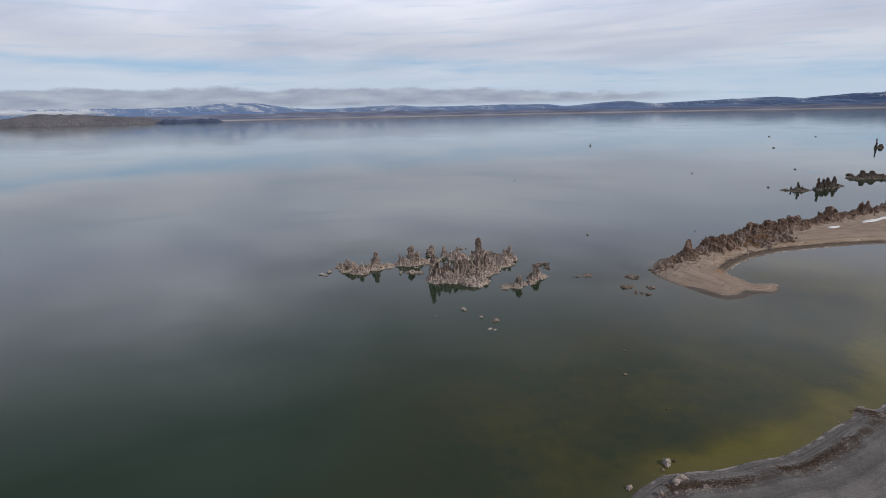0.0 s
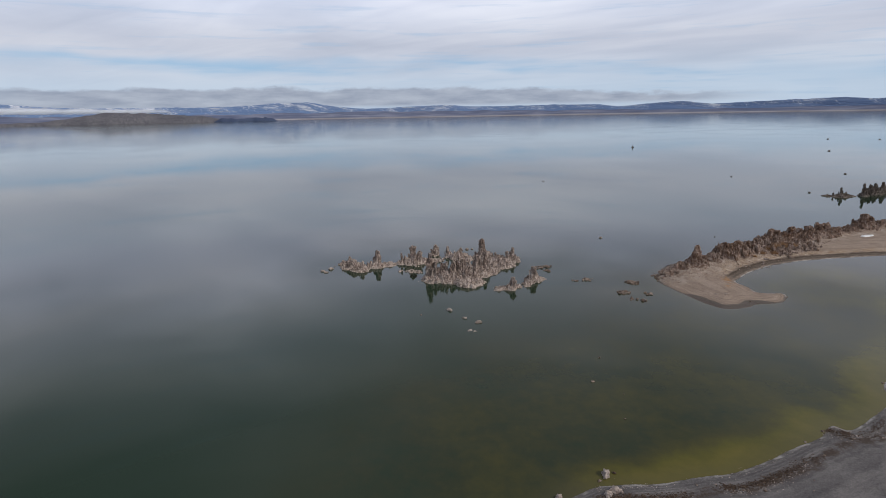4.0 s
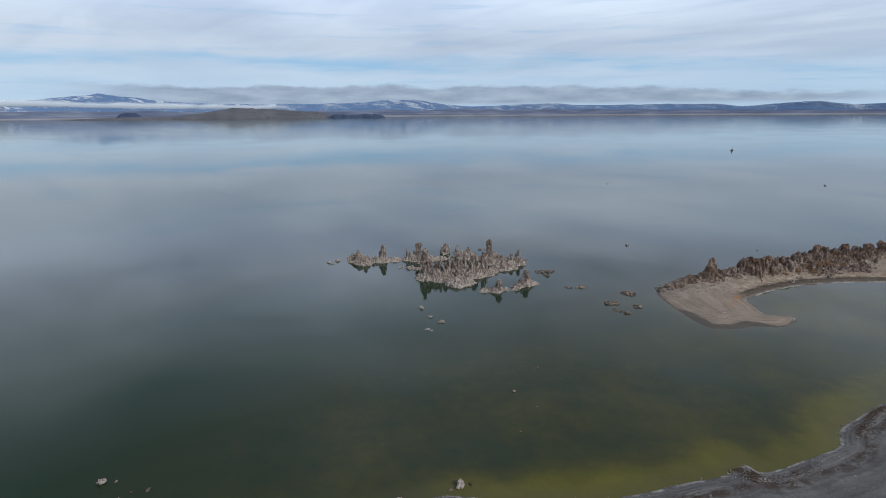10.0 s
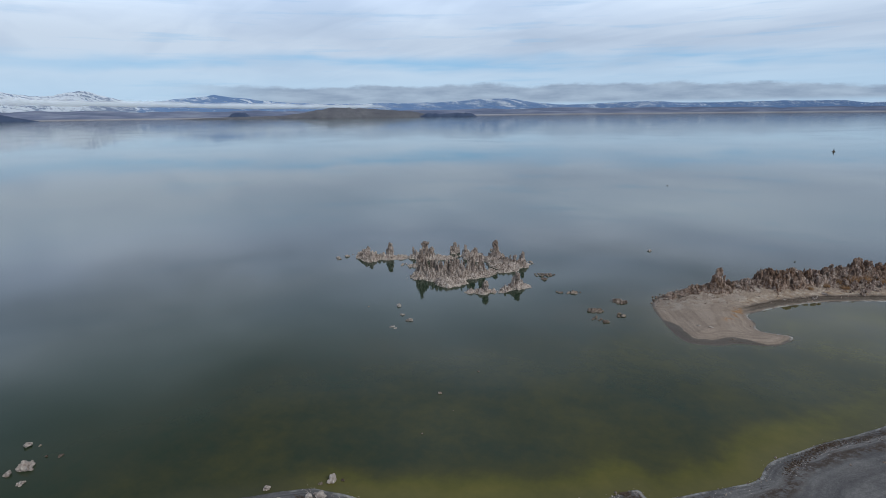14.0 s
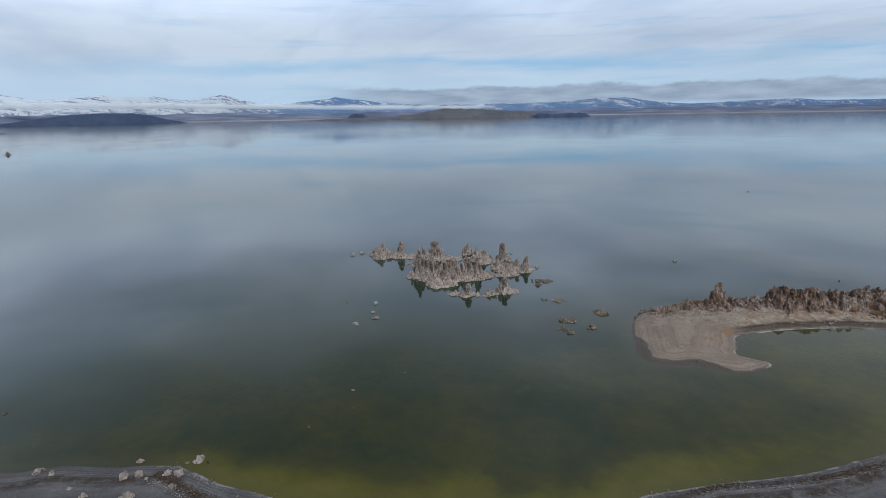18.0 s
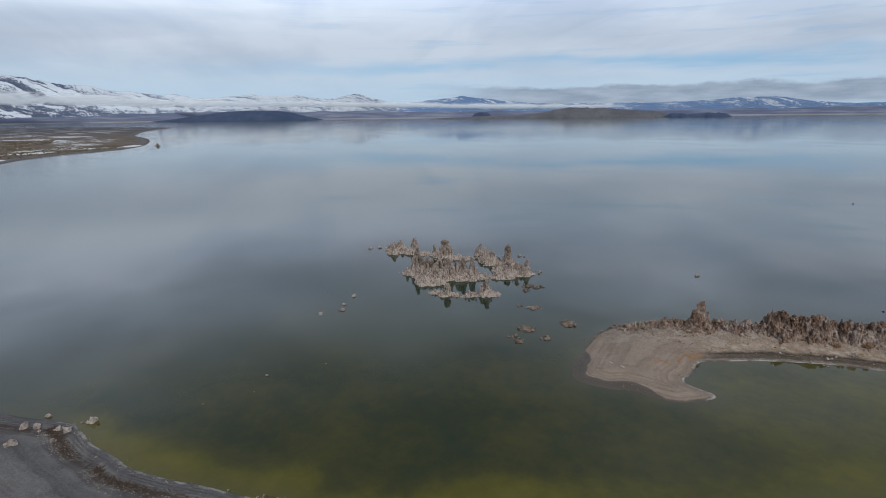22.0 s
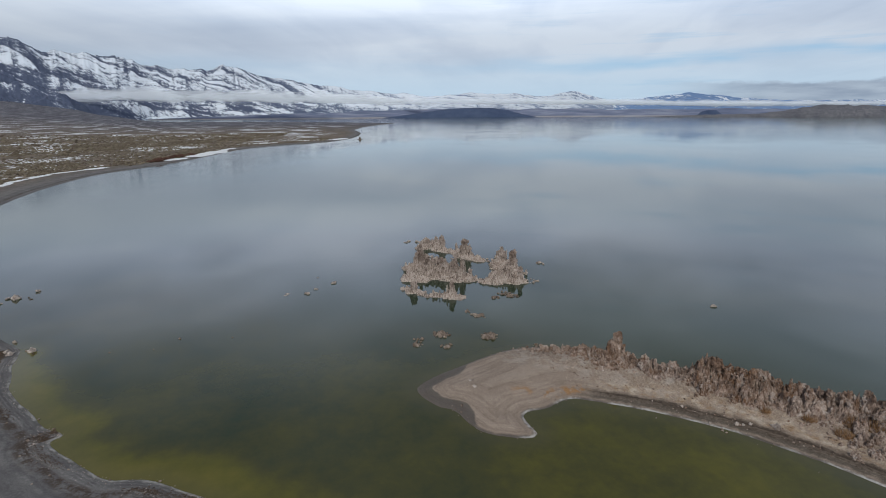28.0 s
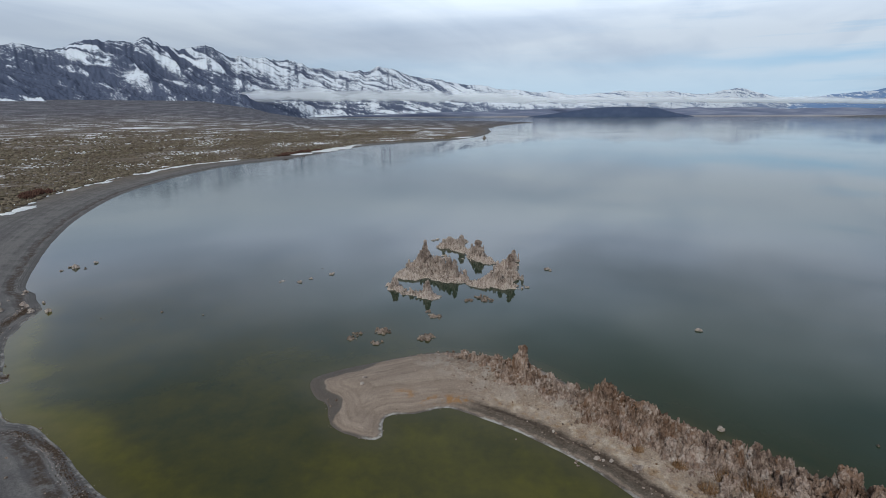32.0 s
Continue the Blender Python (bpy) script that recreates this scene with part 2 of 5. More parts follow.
    # scrub plain: brush, dry grass, lines of old snow
    far = n.noise(n.scaled(p, 0.03, 0.1, 1), 1.0, 5, 0.6)
    brush = n.ramp(n.math("ADD", n.math("MULTIPLY", n.noise(p, 0.35, 6, 0.75), 0.6), n.math("MULTIPLY", far, 0.4)),
                   (0.38, (0.075, 0.058, 0.048)), (0.48, (0.13, 0.10, 0.078)), (0.6, (0.205, 0.165, 0.12)))
    # far brush: darker, with violet-blue distance haze painted into its colour
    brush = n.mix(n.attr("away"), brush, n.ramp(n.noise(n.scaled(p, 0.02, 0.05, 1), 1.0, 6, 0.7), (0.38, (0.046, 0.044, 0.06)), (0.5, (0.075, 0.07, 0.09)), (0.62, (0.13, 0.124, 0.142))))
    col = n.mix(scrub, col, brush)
    snow = n.remap(n.math("ADD", n.math("MULTIPLY", n.noise(n.scaled(p, 0.009, 0.02, 1), 1.0, 4, 0.5), 0.55), n.math("MULTIPLY", n.noise(n.scaled(p, 0.16, 0.24, 1), 1.0, 5, 0.75), 0.45)), 0.525, 0.575)
    col = n.mix(n.math("MULTIPLY", n.math("MULTIPLY", snow, n.math("SUBTRACT", scrub, n.math("MULTIPLY", n.attr("away"), 0.75))), n.remap(sd, 25.0, 60.0)), col, (0.72, 0.74, 0.78))
    grit = n.remap(n.noise(p, 9.0, 4, 0.7), 0.32, 0.68, 0.78, 1.22)
    col = n.vmath("MULTIPLY", col, n.add("ShaderNodeCombineXYZ", X=grit, Y=grit, Z=grit))
    finish(n, col, n.math("SUBTRACT", 0.95, n.math("MULTIPLY", wet, 0.35)), n.math("ADD", fine, n.math("MULTIPLY", coarse, 2.0)), 0.6, 0.12, 0.25)
    return m


def water_material():
    m, n = material("lake_water")
    p = n.add("ShaderNodeNewGeometry")
    depth, algae = n.attr("depth"), n.attr("algae")    # algae: how thick the bloom is
    soft = n.math("MULTIPLY", n.math("SUBTRACT", n.noise(p, 0.08, 5, 0.6), 0.5), 0.8)
    mott = n.math("MULTIPLY", n.math("SUBTRACT", n.noise(p, 0.45, 6, 0.75), 0.5), 0.55)
    bloom = n.math("ADD", algae, n.math("MULTIPLY", n.math("ADD", soft, mott), n.remap(algae, 0.02, 0.3)))
    green = n.ramp(bloom, (0.0, (0.014, 0.0325, 0.0178)), (0.2, (0.031, 0.038, 0.0175)), (0.45, (0.055, 0.054, 0.0165)), (0.72, (0.092, 0.085, 0.0155)), (1.0, (0.13, 0.113, 0.022)))
    edge = n.remap(depth, 0.0, 0.45, 1.0, 0.0)
    col = n.mix(n.math("MULTIPLY", edge, 0.4), green, (0.085, 0.077, 0.04))
    calm = n.remap(n.noise(n.scaled(p, 0.014, 0.022, 1), 1.0, 4), 0.47, 0.62)
    waves = n.noise(n.scaled(n.turn(p, 0.7), 0.45, 1.3, 1), 1.1, 4, 0.6, 0.8)
    swell = n.noise(p, 0.05, 2)
    sp = n.tree.nodes.new("ShaderNodeSeparateXYZ")
    n.tree.links.new(p, sp.inputs[0])
    out = n.math("SQRT", n.math("ADD", n.math("POWER", n.math("SUBTRACT", sp.outputs[0], 40.0), 2.0), n.math("POWER", sp.outputs[1], 2.0)))
    ripples = n.math("MULTIPLY", waves, n.math("MULTIPLY", n.math("ADD", 0.05, n.math("MULTIPLY", calm, 1.0)), n.remap(out, 60.0, 900.0, 1.0, 0.4)))
    h = n.math("ADD", ripples, n.math("MULTIPLY", swell, 1.2))
    rough = n.math("ADD", n.math("ADD", n.math("ADD", 0.018, n.math("MULTIPLY", n.remap(sp.outputs[0], -150.0, -10.0, 0.075, 0.0), n.remap(sp.outputs[1], -30.0, 60.0, 1.0, 0.0))), n.remap(out, 150.0, 1200.0, 0.0, 0.05)), n.math("MULTIPLY", calm, 0.03))
    finish(n, col, rough, h, 0.15, 0.06, 0.5, IOR=1.333)
    return m


def mountain_material(name, snowy, rock, shade, blue):
    """Rock and woods with broken snow; blue: distance haze painted over the northern end."""
    m, n = material(name)
    p = n.add("ShaderNodeNewGeometry")
    sep = n.tree.nodes.new("ShaderNodeSeparateXYZ")
    n.tree.links.new(n.add("ShaderNodeNewGeometry", out=1), sep.inputs[0])
    hz = n.tree.nodes.new("ShaderNodeSeparateXYZ")
    n.tree.links.new(p, hz.inputs[0])
    up = n.attr("up")                                   # 0 at the foot, 1 on the crest
    side = n.add("ShaderNodeCombineXYZ", X=n.math("ADD", n.attr("along"), n.math("MULTIPLY", hz.outputs[2], 1.0)), Y=n.math("MULTIPLY", hz.outputs[2], 0.8), Z=0.0)
    wide = n.noise(side, 0.005, 4, 0.55)
    a = n.noise(side, 0.016, 6, 0.65)
    b = n.noise(side, 0.085, 5, 0.8)
    aspect = n.math("ADD", n.math("MULTIPLY", n.attr("lee"), 0.8), n.math("MULTIPLY", n.math("SUBTRACT", wide, 0.5), 1.0))
    high = n.math("ADD", n.remap(up, 0.35, 0.95, -0.14, 0.26), n.math("MULTIPLY", n.attr("fans"), 0.4))
    grain = n.math("ADD", n.math("MULTIPLY", n.math("SUBTRACT", a, 0.5), 1.0), n.math("MULTIPLY", n.math("SUBTRACT", b, 0.5), 2.7))
    snow = n.remap(n.math("ADD", n.math("ADD", grain, aspect), high), -0.14 - snowy, 0.14 - snowy, 0.03, 0.97)
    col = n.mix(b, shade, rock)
    # aerial haze is put into the base colour, bluer northward, then eastward
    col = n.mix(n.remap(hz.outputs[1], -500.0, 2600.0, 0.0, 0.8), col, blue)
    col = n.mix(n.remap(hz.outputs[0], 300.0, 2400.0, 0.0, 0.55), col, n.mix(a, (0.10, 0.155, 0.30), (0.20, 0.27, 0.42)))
    col = n.mix(snow, col, (0.64, 0.69, 0.78))
    finish(n, col, 0.95, None, spec=0.1)
    return m


def flats_material():
    """Far foreland: pale salt flats at the water, brush above painted haze blue-grey."""
    m, n = material("far_flats")
    p = n.add("ShaderNodeNewGeometry")
    hz = n.tree.nodes.new("ShaderNodeSeparateXYZ")
    n.tree.links.new(p, hz.inputs[0])
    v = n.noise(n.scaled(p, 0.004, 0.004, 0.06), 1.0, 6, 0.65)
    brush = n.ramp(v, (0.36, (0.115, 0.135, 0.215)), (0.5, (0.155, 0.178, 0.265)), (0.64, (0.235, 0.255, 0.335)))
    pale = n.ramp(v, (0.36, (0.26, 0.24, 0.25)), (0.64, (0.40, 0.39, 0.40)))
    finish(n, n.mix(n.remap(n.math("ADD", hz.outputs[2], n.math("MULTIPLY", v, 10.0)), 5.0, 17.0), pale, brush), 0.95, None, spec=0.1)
    return m


GROUND = ground_material()
WATER = water_material()
# rock and shade tones of both already hold some painted distance haze
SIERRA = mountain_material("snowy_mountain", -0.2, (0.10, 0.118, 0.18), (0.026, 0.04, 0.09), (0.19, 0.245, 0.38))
HILLS = mountain_material("haze_blue_hills", -0.44, (0.21, 0.30, 0.49), (0.115, 0.19, 0.38), (0.13, 0.215, 0.40))


def plain_material(name, a, b, scale, rough=0.9, bump=0.4):
    m, n = material(name)
    p = n.add("ShaderNodeNewGeometry")
    v = n.math("ADD", n.math("MULTIPLY", n.noise(p, scale, 5, 0.65), 0.7), n.math("MULTIPLY", n.noise(p, scale * 0.12, 4), 0.3))
    finish(n, n.ramp(v, (0.38, a), (0.62, b)), rough, v, bump, 0.1, 0.2)
    return m


SNOW = plain_material("old_snow", (0.66, 0.68, 0.71), (0.82, 0.83, 0.85), 1.5, 0.7)
ISLAND = plain_material("island_rock", (0.078, 0.08, 0.102), (0.168, 0.165, 0.182), 0.1)
# dark volcanic rock; its blue is distance haze painted into the colour
CINDER = plain_material("hazed_dark_cinder", (0.045, 0.065, 0.125), (0.07, 0.094, 0.16), 0.02)
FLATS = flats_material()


def brush_material(name, *stops):
    m, n = material(name)
    p = n.add("ShaderNodeNewGeometry")
    rnd = n.add("ShaderNodeNewGeometry", out=8)
    col = n.ramp(rnd, *stops)
    fine = n.noise(p, 6.0, 4, 0.7)
    col = n.mix(n.remap(fine, 0.4, 0.65, 0.5, 0.0), col, (0.03, 0.025, 0.02))
    finish(n, col, 0.95, fine, 0.8, 0.1, 0.1)
    return m


SAGE = brush_material("sagebrush", (0.0, (0.10, 0.078, 0.062)), (0.35, (0.18, 0.146, 0.108)), (0.7, (0.185, 0.16, 0.112)), (1.0, (0.29, 0.24, 0.185)))
STRAW = brush_material("dry_grass", (0.0, (0.24, 0.125, 0.06)), (0.5, (0.34, 0.195, 0.10)), (1.0, (0.44, 0.285, 0.17)))
WRACK = brush_material("beach_wrack", (0.0, (0.05, 0.034, 0.025)), (0.6, (0.095, 0.06, 0.042)), (1.0, (0.16, 0.12, 0.09)))
WILLOW = brush_material("red_willow", (0.0, (0.085, 0.042, 0.034)), (0.5, (0.13, 0.066, 0.05)), (1.0, (0.17, 0.095, 0.072)))


# ---- the shore in plan ----
WEST = [(-1850, 450), (-1450, 285), (-1119, 185), (-790, 134), (-610, 70), (-545, 5), (-470, -42), (-363, -72), (-298, -95), (-255, -116), (-203, -124),
        (-157, -125), (-115, -121), (-68, -109.5), (-36, -98.4), (-16, -90), (4, -80.8), (12.6, -76), (16.4, -72.1), (20, -69.6)]
BEACH = [(25.1, -65.6), (28, -64.8), (31.8, -64.2), (36, -62.9), (39.2, -62.2), (42.7, -60.2), (47.6, -57.1), (50.9, -55.0), (53.4, -52.4), (54.9, -53.3), (60, -49.5),
         (63.6, -46.2), (65, -42.5), (68.3, -38.3), (71.2, -35.3), (75.5, -31.2), (78, -28.2), (80.2, -25), (83, -20.8), (86, -15.2), (96, -6), (112, 4), (128, 16)]
SPIT_BAY = [(126, 25), (115, 26.8), (100.6, 24.4), (88.2, 20.9), (81.5, 18.2), (76.6, 15.4), (71.2, 11.0), (68.0, 7.4), (65.3, 4.2), (64.4, 2.4),
            (65.4, -1.2), (65.4, -3.2), (66.2, -4.4), (68.2, -4.6), (69.7, -4.6), (70.3, -5.6), (69.3, -8.0), (67.9, -9.9), (65.6, -10.7), (63.2, -11.0), (61.9, -11.6)]
SPIT_LAKE = [(61.2, -12.5), (59.4, -13.4), (56.9, -14.1), (55.2, -13.4), (53.7, -11.0), (52.3, -7.6), (50.8, -4.0), (49.6, -0.6), (49.1, 2.4), (49.4, 5.5), (51, 9), (53.8, 14.2),
             (56.8, 16.4), (61.3, 19), (66, 23.2), (72, 28.5), (79.5, 35), (90, 41.5), (104, 50), (120, 60.5), (140, 73), (170, 93), (300, 200)]
AROUND = [(2600, 2500), (4200, 4000), (5600, 4700), (5600, -5600), (-5600, -5600), (-5600, -900), (-4300, -800), (-3300, -620), (-2800, -250), (-2400, 180), (-2100, 360)]
LAND = WEST + BEACH + SPIT_BAY + SPIT_LAKE + AROUND
RIDGE = [(50.5, 4.5), (55, 8.8), (59.3, 12.3), (63.5, 16.2), (68.1, 20.2), (72.2, 22.8), (76, 26), (80, 29.8), (85.5, 34), (92, 38), (101, 43.5), (112, 50), (128, 58.5), (148, 70)]


def rounded(points, n):
    """Catmull-Rom curve through the points, n steps a span, open."""
    p = np.array(points, float)
    p = np.vstack([2 * p[0] - p[1], p, 2 * p[-1] - p[-2]])
    out = []
    for a, b, c, d in zip(p, p[1:], p[2:], p[3:]):
        for t in np.arange(n) / n:
            out.append(0.5 * (2 * b + (c - a) * t + (2 * a - 5 * b + 4 * c - d) * t * t + (3 * b - a - 3 * c + d) * t ** 3))
    return np.array(out + [p[-2]])


SHORE = np.vstack([rounded(WEST + BEACH + SPIT_BAY + SPIT_LAKE, 4), AROUND])


def inside(px, py, poly):
    hit = np.zeros(px.shape, bool)
    x1, y1 = poly[-1]
    for x2, y2 in poly:
        if y1 != y2:
            hit ^= ((y1 > py) != (y2 > py)) & (px < (x2 - x1) * (py - y1) / (y2 - y1) + x1)
        x1, y1 = x2, y2
    return hit


def line_distance(px, py, line, closed=False):
    best = np.full(px.shape, 1e9)
    pts = list(line) + ([line[0]] if closed else [])
    for (x1, y1), (x2, y2) in zip(pts, pts[1:]):
        dx, dy = x2 - x1, y2 - y1
        t = np.clip(((px - x1) * dx + (py - y1) * dy) / max(dx * dx + dy * dy, 1e-9), 0, 1)
        best = np.minimum(best, (px - x1 - t * dx) ** 2 + (py - y1 - t * dy) ** 2)
    return np.sqrt(best)


LATTICE = np.random.RandomState(3).rand(256, 256)


def value_noise(x, y):
    xi, yi = np.floor(x).astype(int), np.floor(y).astype(int)
    fx, fy = x - xi, y - yi
    fx, fy = fx * fx * (3 - 2 * fx), fy * fy * (3 - 2 * fy)
    a, b = LATTICE[yi % 256, xi % 256], LATTICE[yi % 256, (xi + 1) % 256]
    c, d = LATTICE[(yi + 1) % 256, xi % 256], LATTICE[(yi + 1) % 256, (xi + 1) % 256]
    return (a * (1 - fx) + b * fx) * (1 - fy) + (c * (1 - fx) + d * fx) * fy - 0.5


def fractal(x, y, octaves=4, gain=0.5):
    total, amp = 0, 1.0
    for k in range(octaves):
        total = total + amp * value_noise(x * 2 ** k + 17 * k, y * 2 ** k + 31 * k)
        amp *= gain
    return total


def ridged(x, y, octaves):
    """Sharp-crested noise for eroded spurs."""
    total, amp, w = 0, 1.0, 1.0
    for k in range(octaves):
        n = (1 - 2.0 * np.abs(value_noise(x * 2 ** k + 13 * k, y * 2 ** k + 29 * k))) ** 2 * w
        w = np.clip(n * 1.8, 0, 1)
        total = total + n * amp
        amp *= 0.5
    return total


def smooth(a, b, v):
    t = np.clip((v - a) / (b - a), 0, 1)
    return t * t * (3 - 2 * t)


FAR_SHORE = 4770.0


def shore_values(px, py):
    """Signed distance to the water's edge, positive on land."""
    wob = 0.22 * fractal(px / 4, py / 4, 4) * smooth(900, 300, np.hypot(px, py)) + 6 * fractal(px / 90, py / 90, 3) * smooth(200, 700, np.hypot(px, py))
    d = line_distance(px, py, SHORE, True)
    return np.where(inside(px, py, SHORE), d, -d) + wob


def ground_height(px, py):
    sd = shore_values(px, py)
    ridge = line_distance(px, py, RIDGE)
    beach = 0.10 * np.clip(sd, 0, 6) + 0.035 * np.clip(sd - 6, 0, 40) + 0.05 * smooth(0, 0.5, sd)
    z = np.where(sd > 0, beach, np.maximum(0.12 * sd, -6))
    bearing = np.degrees(np.arctan2(px - HUB[0], py - HUB[1]))
    rise = np.clip((-97.0 - bearing) / 12.0, 0, 1) * np.clip(np.hypot(px - HUB[0], py - HUB[1]) - 900, 0, None)
    z = z + np.where(sd > 0, 0.040 * rise * smooth(0, 300, sd), 0)
    z = z + np.where(sd > 0, smooth(0.5, 4, sd) * (0.22 * fractal(px / 3.1, py / 3.1, 3) + 0.5 * fractal(px / 40, py / 40, 3) * smooth(20, 60, sd)), 0)
    hump = smooth(5.5, 1.0, ridge) * smooth(0, 2.5, sd) * smooth(46, 58, px + 0 * py)
    return z + hump * (0.75 + 0.5 * fractal(px / 1.6, py / 1.6, 3)), sd, ridge


def graded(lo, hi, step, grow, far):
    core = list(np.arange(lo, hi + step, step))
    left, right, s = [lo], [core[-1]], step
    while left[-1] > -far:
        s *= grow
        left.append(left[-1] - s)
    s = step
    while right[-1] < far:
        s *= grow
        right.append(right[-1] + s)
    return np.array(left[:0:-1] + core + right[1:])


def sheet(name, xs, ys, z, keep, mat, attrs):
    nx, ny = len(xs), len(ys)
    gx, gy = np.meshgrid(xs, ys)
    verts = np.column_stack([gx.ravel(), gy.ravel(), z.ravel()])
    i = (np.arange(ny - 1)[:, None] * nx + np.arange(nx - 1)[None, :])
    faces = np.stack([i, i + 1, i + nx + 1, i + nx], -1)[keep]
    used = np.unique(faces)
    remap = np.full(len(verts), -1)
    remap[used] = np.arange(len(used))
    me = bpy.data.meshes.new(name)
    faces = remap[faces]
    me.vertices.add(len(used))
    me.vertices.foreach_set("co", verts[used].ravel())
    me.loops.add(faces.size)
    me.loops.foreach_set("vertex_index", faces.ravel())
    me.polygons.add(len(faces))
    me.polygons.foreach_set("loop_start", np.arange(len(faces)) * 4)
    me.polygons.foreach_set("use_smooth", np.ones(len(faces), bool))
    me.update(calc_edges=True)
    for key, values in attrs.items():
        at = me.attributes.new(key, "FLOAT", "POINT")
        at.data.foreach_set("value", values.ravel()[used].astype(np.float32))
    me.materials.append(mat)
    return new(name, me)


XS = graded(-40, 132, 0.5, 1.035, 5400)
YS = graded(-82, 78, 0.5, 1.035, 5400)
GX, GY = np.meshgrid(XS, YS)
GZ, GSD, GRIDGE = ground_height(GX, GY)
spit_mask = smooth(-26, -16, GY) * smooth(44, 48, GX) * smooth(0.0, 8, GY + 34 - 0.3 * (GX - 60) + 8)
spit_mask = spit_mask * smooth(-9, 6, GY - (GX - 84) * 0.55 + 24 + 5 * fractal(GX / 9, GY / 9, 3))
scrub = smooth(18, 32, GSD + 10 * smooth(-300, -380, GX) + 8 * fractal(GX / 25, GY / 25, 3)) * smooth(-30, -70, GX)
scrub = np.maximum(scrub, smooth(150, 300, np.hypot(GX - 60, GY)) * smooth(0, 30, GSD))
rust = np.maximum(smooth(1.3, 0.4, line_distance(GX, GY, [(62.9, 0.0), (62.8, 2.0), (62.9, 4.8)])), 0.75 * smooth(1.3, 0.4, line_distance(GX, GY, [(61.4, -2.7), (61.6, -1.7)])))
cells = np.minimum(np.minimum(GZ[:-1, :-1], GZ[1:, :-1]), np.minimum(GZ[:-1, 1:], GZ[1:, 1:]))
everywhere = np.ones(cells.shape, bool)
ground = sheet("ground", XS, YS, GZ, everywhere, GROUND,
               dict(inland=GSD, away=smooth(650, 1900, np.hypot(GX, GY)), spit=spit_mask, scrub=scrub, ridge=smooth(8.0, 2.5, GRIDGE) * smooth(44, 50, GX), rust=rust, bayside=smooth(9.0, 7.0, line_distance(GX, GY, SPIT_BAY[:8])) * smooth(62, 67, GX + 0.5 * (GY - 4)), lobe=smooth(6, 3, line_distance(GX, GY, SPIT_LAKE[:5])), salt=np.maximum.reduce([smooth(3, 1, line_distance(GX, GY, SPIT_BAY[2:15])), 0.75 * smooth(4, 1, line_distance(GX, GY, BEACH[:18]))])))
tagged(ground, "grey sand and gravel shore with a sandy spit and snowy scrub plain", "ground", kind="structure")

bed = np.clip(-GSD, -1, 400)
bay = line_distance(GX, GY, [(12, -70), (45, -52), (70, -28), (95, 5), (110, 15)])
algae = 0.27 * smooth(58, 10, bay) * smooth(-22, 22, GX)
algae = algae + 0.70 * smooth(7.5, 0.3, line_distance(GX, GY, BEACH) + 2.2 * fractal(GX / 5, GY / 5, 3)) * smooth(18, 34, GX) * (0.45 + 0.55 * smooth(78, 60, GX))
algae = algae + 0.34 * np.exp(-((GX - 88) ** 2 + (GY - 8) ** 2) / 20 ** 2) + 0.10 * smooth(24, 3, line_distance(GX, GY, SPIT_LAKE[:8] + SPIT_BAY[8:]))
algae = algae - 0.12 * smooth(4.0, 1.2, line_distance(GX, GY, [(62, -15.2), (67, -14.4), (69.5, -13)]) + 1.6 * fractal(GX / 3, GY / 3, 3))
depth = np.clip(bed * (0.14 + 0.10 * smooth(10, 40, bed)), 0, 8)
water = sheet("water", XS, YS, GZ * 0, cells < 0.25, WATER, dict(depth=depth, algae=algae))
tagged(water, "calm dark green lake water mirroring the cloudy sky", "lake", kind="structure")


# ---- far mountains ----
SKYLINE_WEST = [(-180, 150), (-150, 300), (-135, 420), (-125, 480), (-121.8, 504), (-119.8, 476), (-116, 560), (-112.2, 575), (-110.5, 519), (-107.7, 548), (-105.3, 480),
                (-101.6, 458), (-99.8, 444), (-98.2, 394), (-93.1, 371), (-91.7, 411), (-90, 371), (-87.8, 331), (-84.5, 280), (-81.7, 252), (-78.9, 222),
                (-76, 195), (-74.9, 203), (-72.2, 168), (-68, 198), (-65.7, 184), (-63.3, 190), (-61, 160), (-58.4, 208), (-56, 150), (-53.5, 90), (-50.5, 5)]
SKYLINE_EAST = [(-60, 10), (-56, 110), (-53, 130), (-49.4, 160), (-47.8, 182), (-45, 150), (-42, 118), (-38, 104), (-30, 105), (-25, 115), (-22.4, 132), (-19.7, 136), (-17.2, 99),
                (-14, 76), (-9, 89), (-5.7, 97), (-3.4, 79), (5, 83), (8.9, 80), (10.6, 59), (13.2, 77), (16.4, 92), (18.7, 66), (23.7, 81),
                (28.8, 93), (30.7, 78), (33.8, 102), (36, 107), (45, 130), (70, 160), (110, 140), (150, 120), (180, 150)]


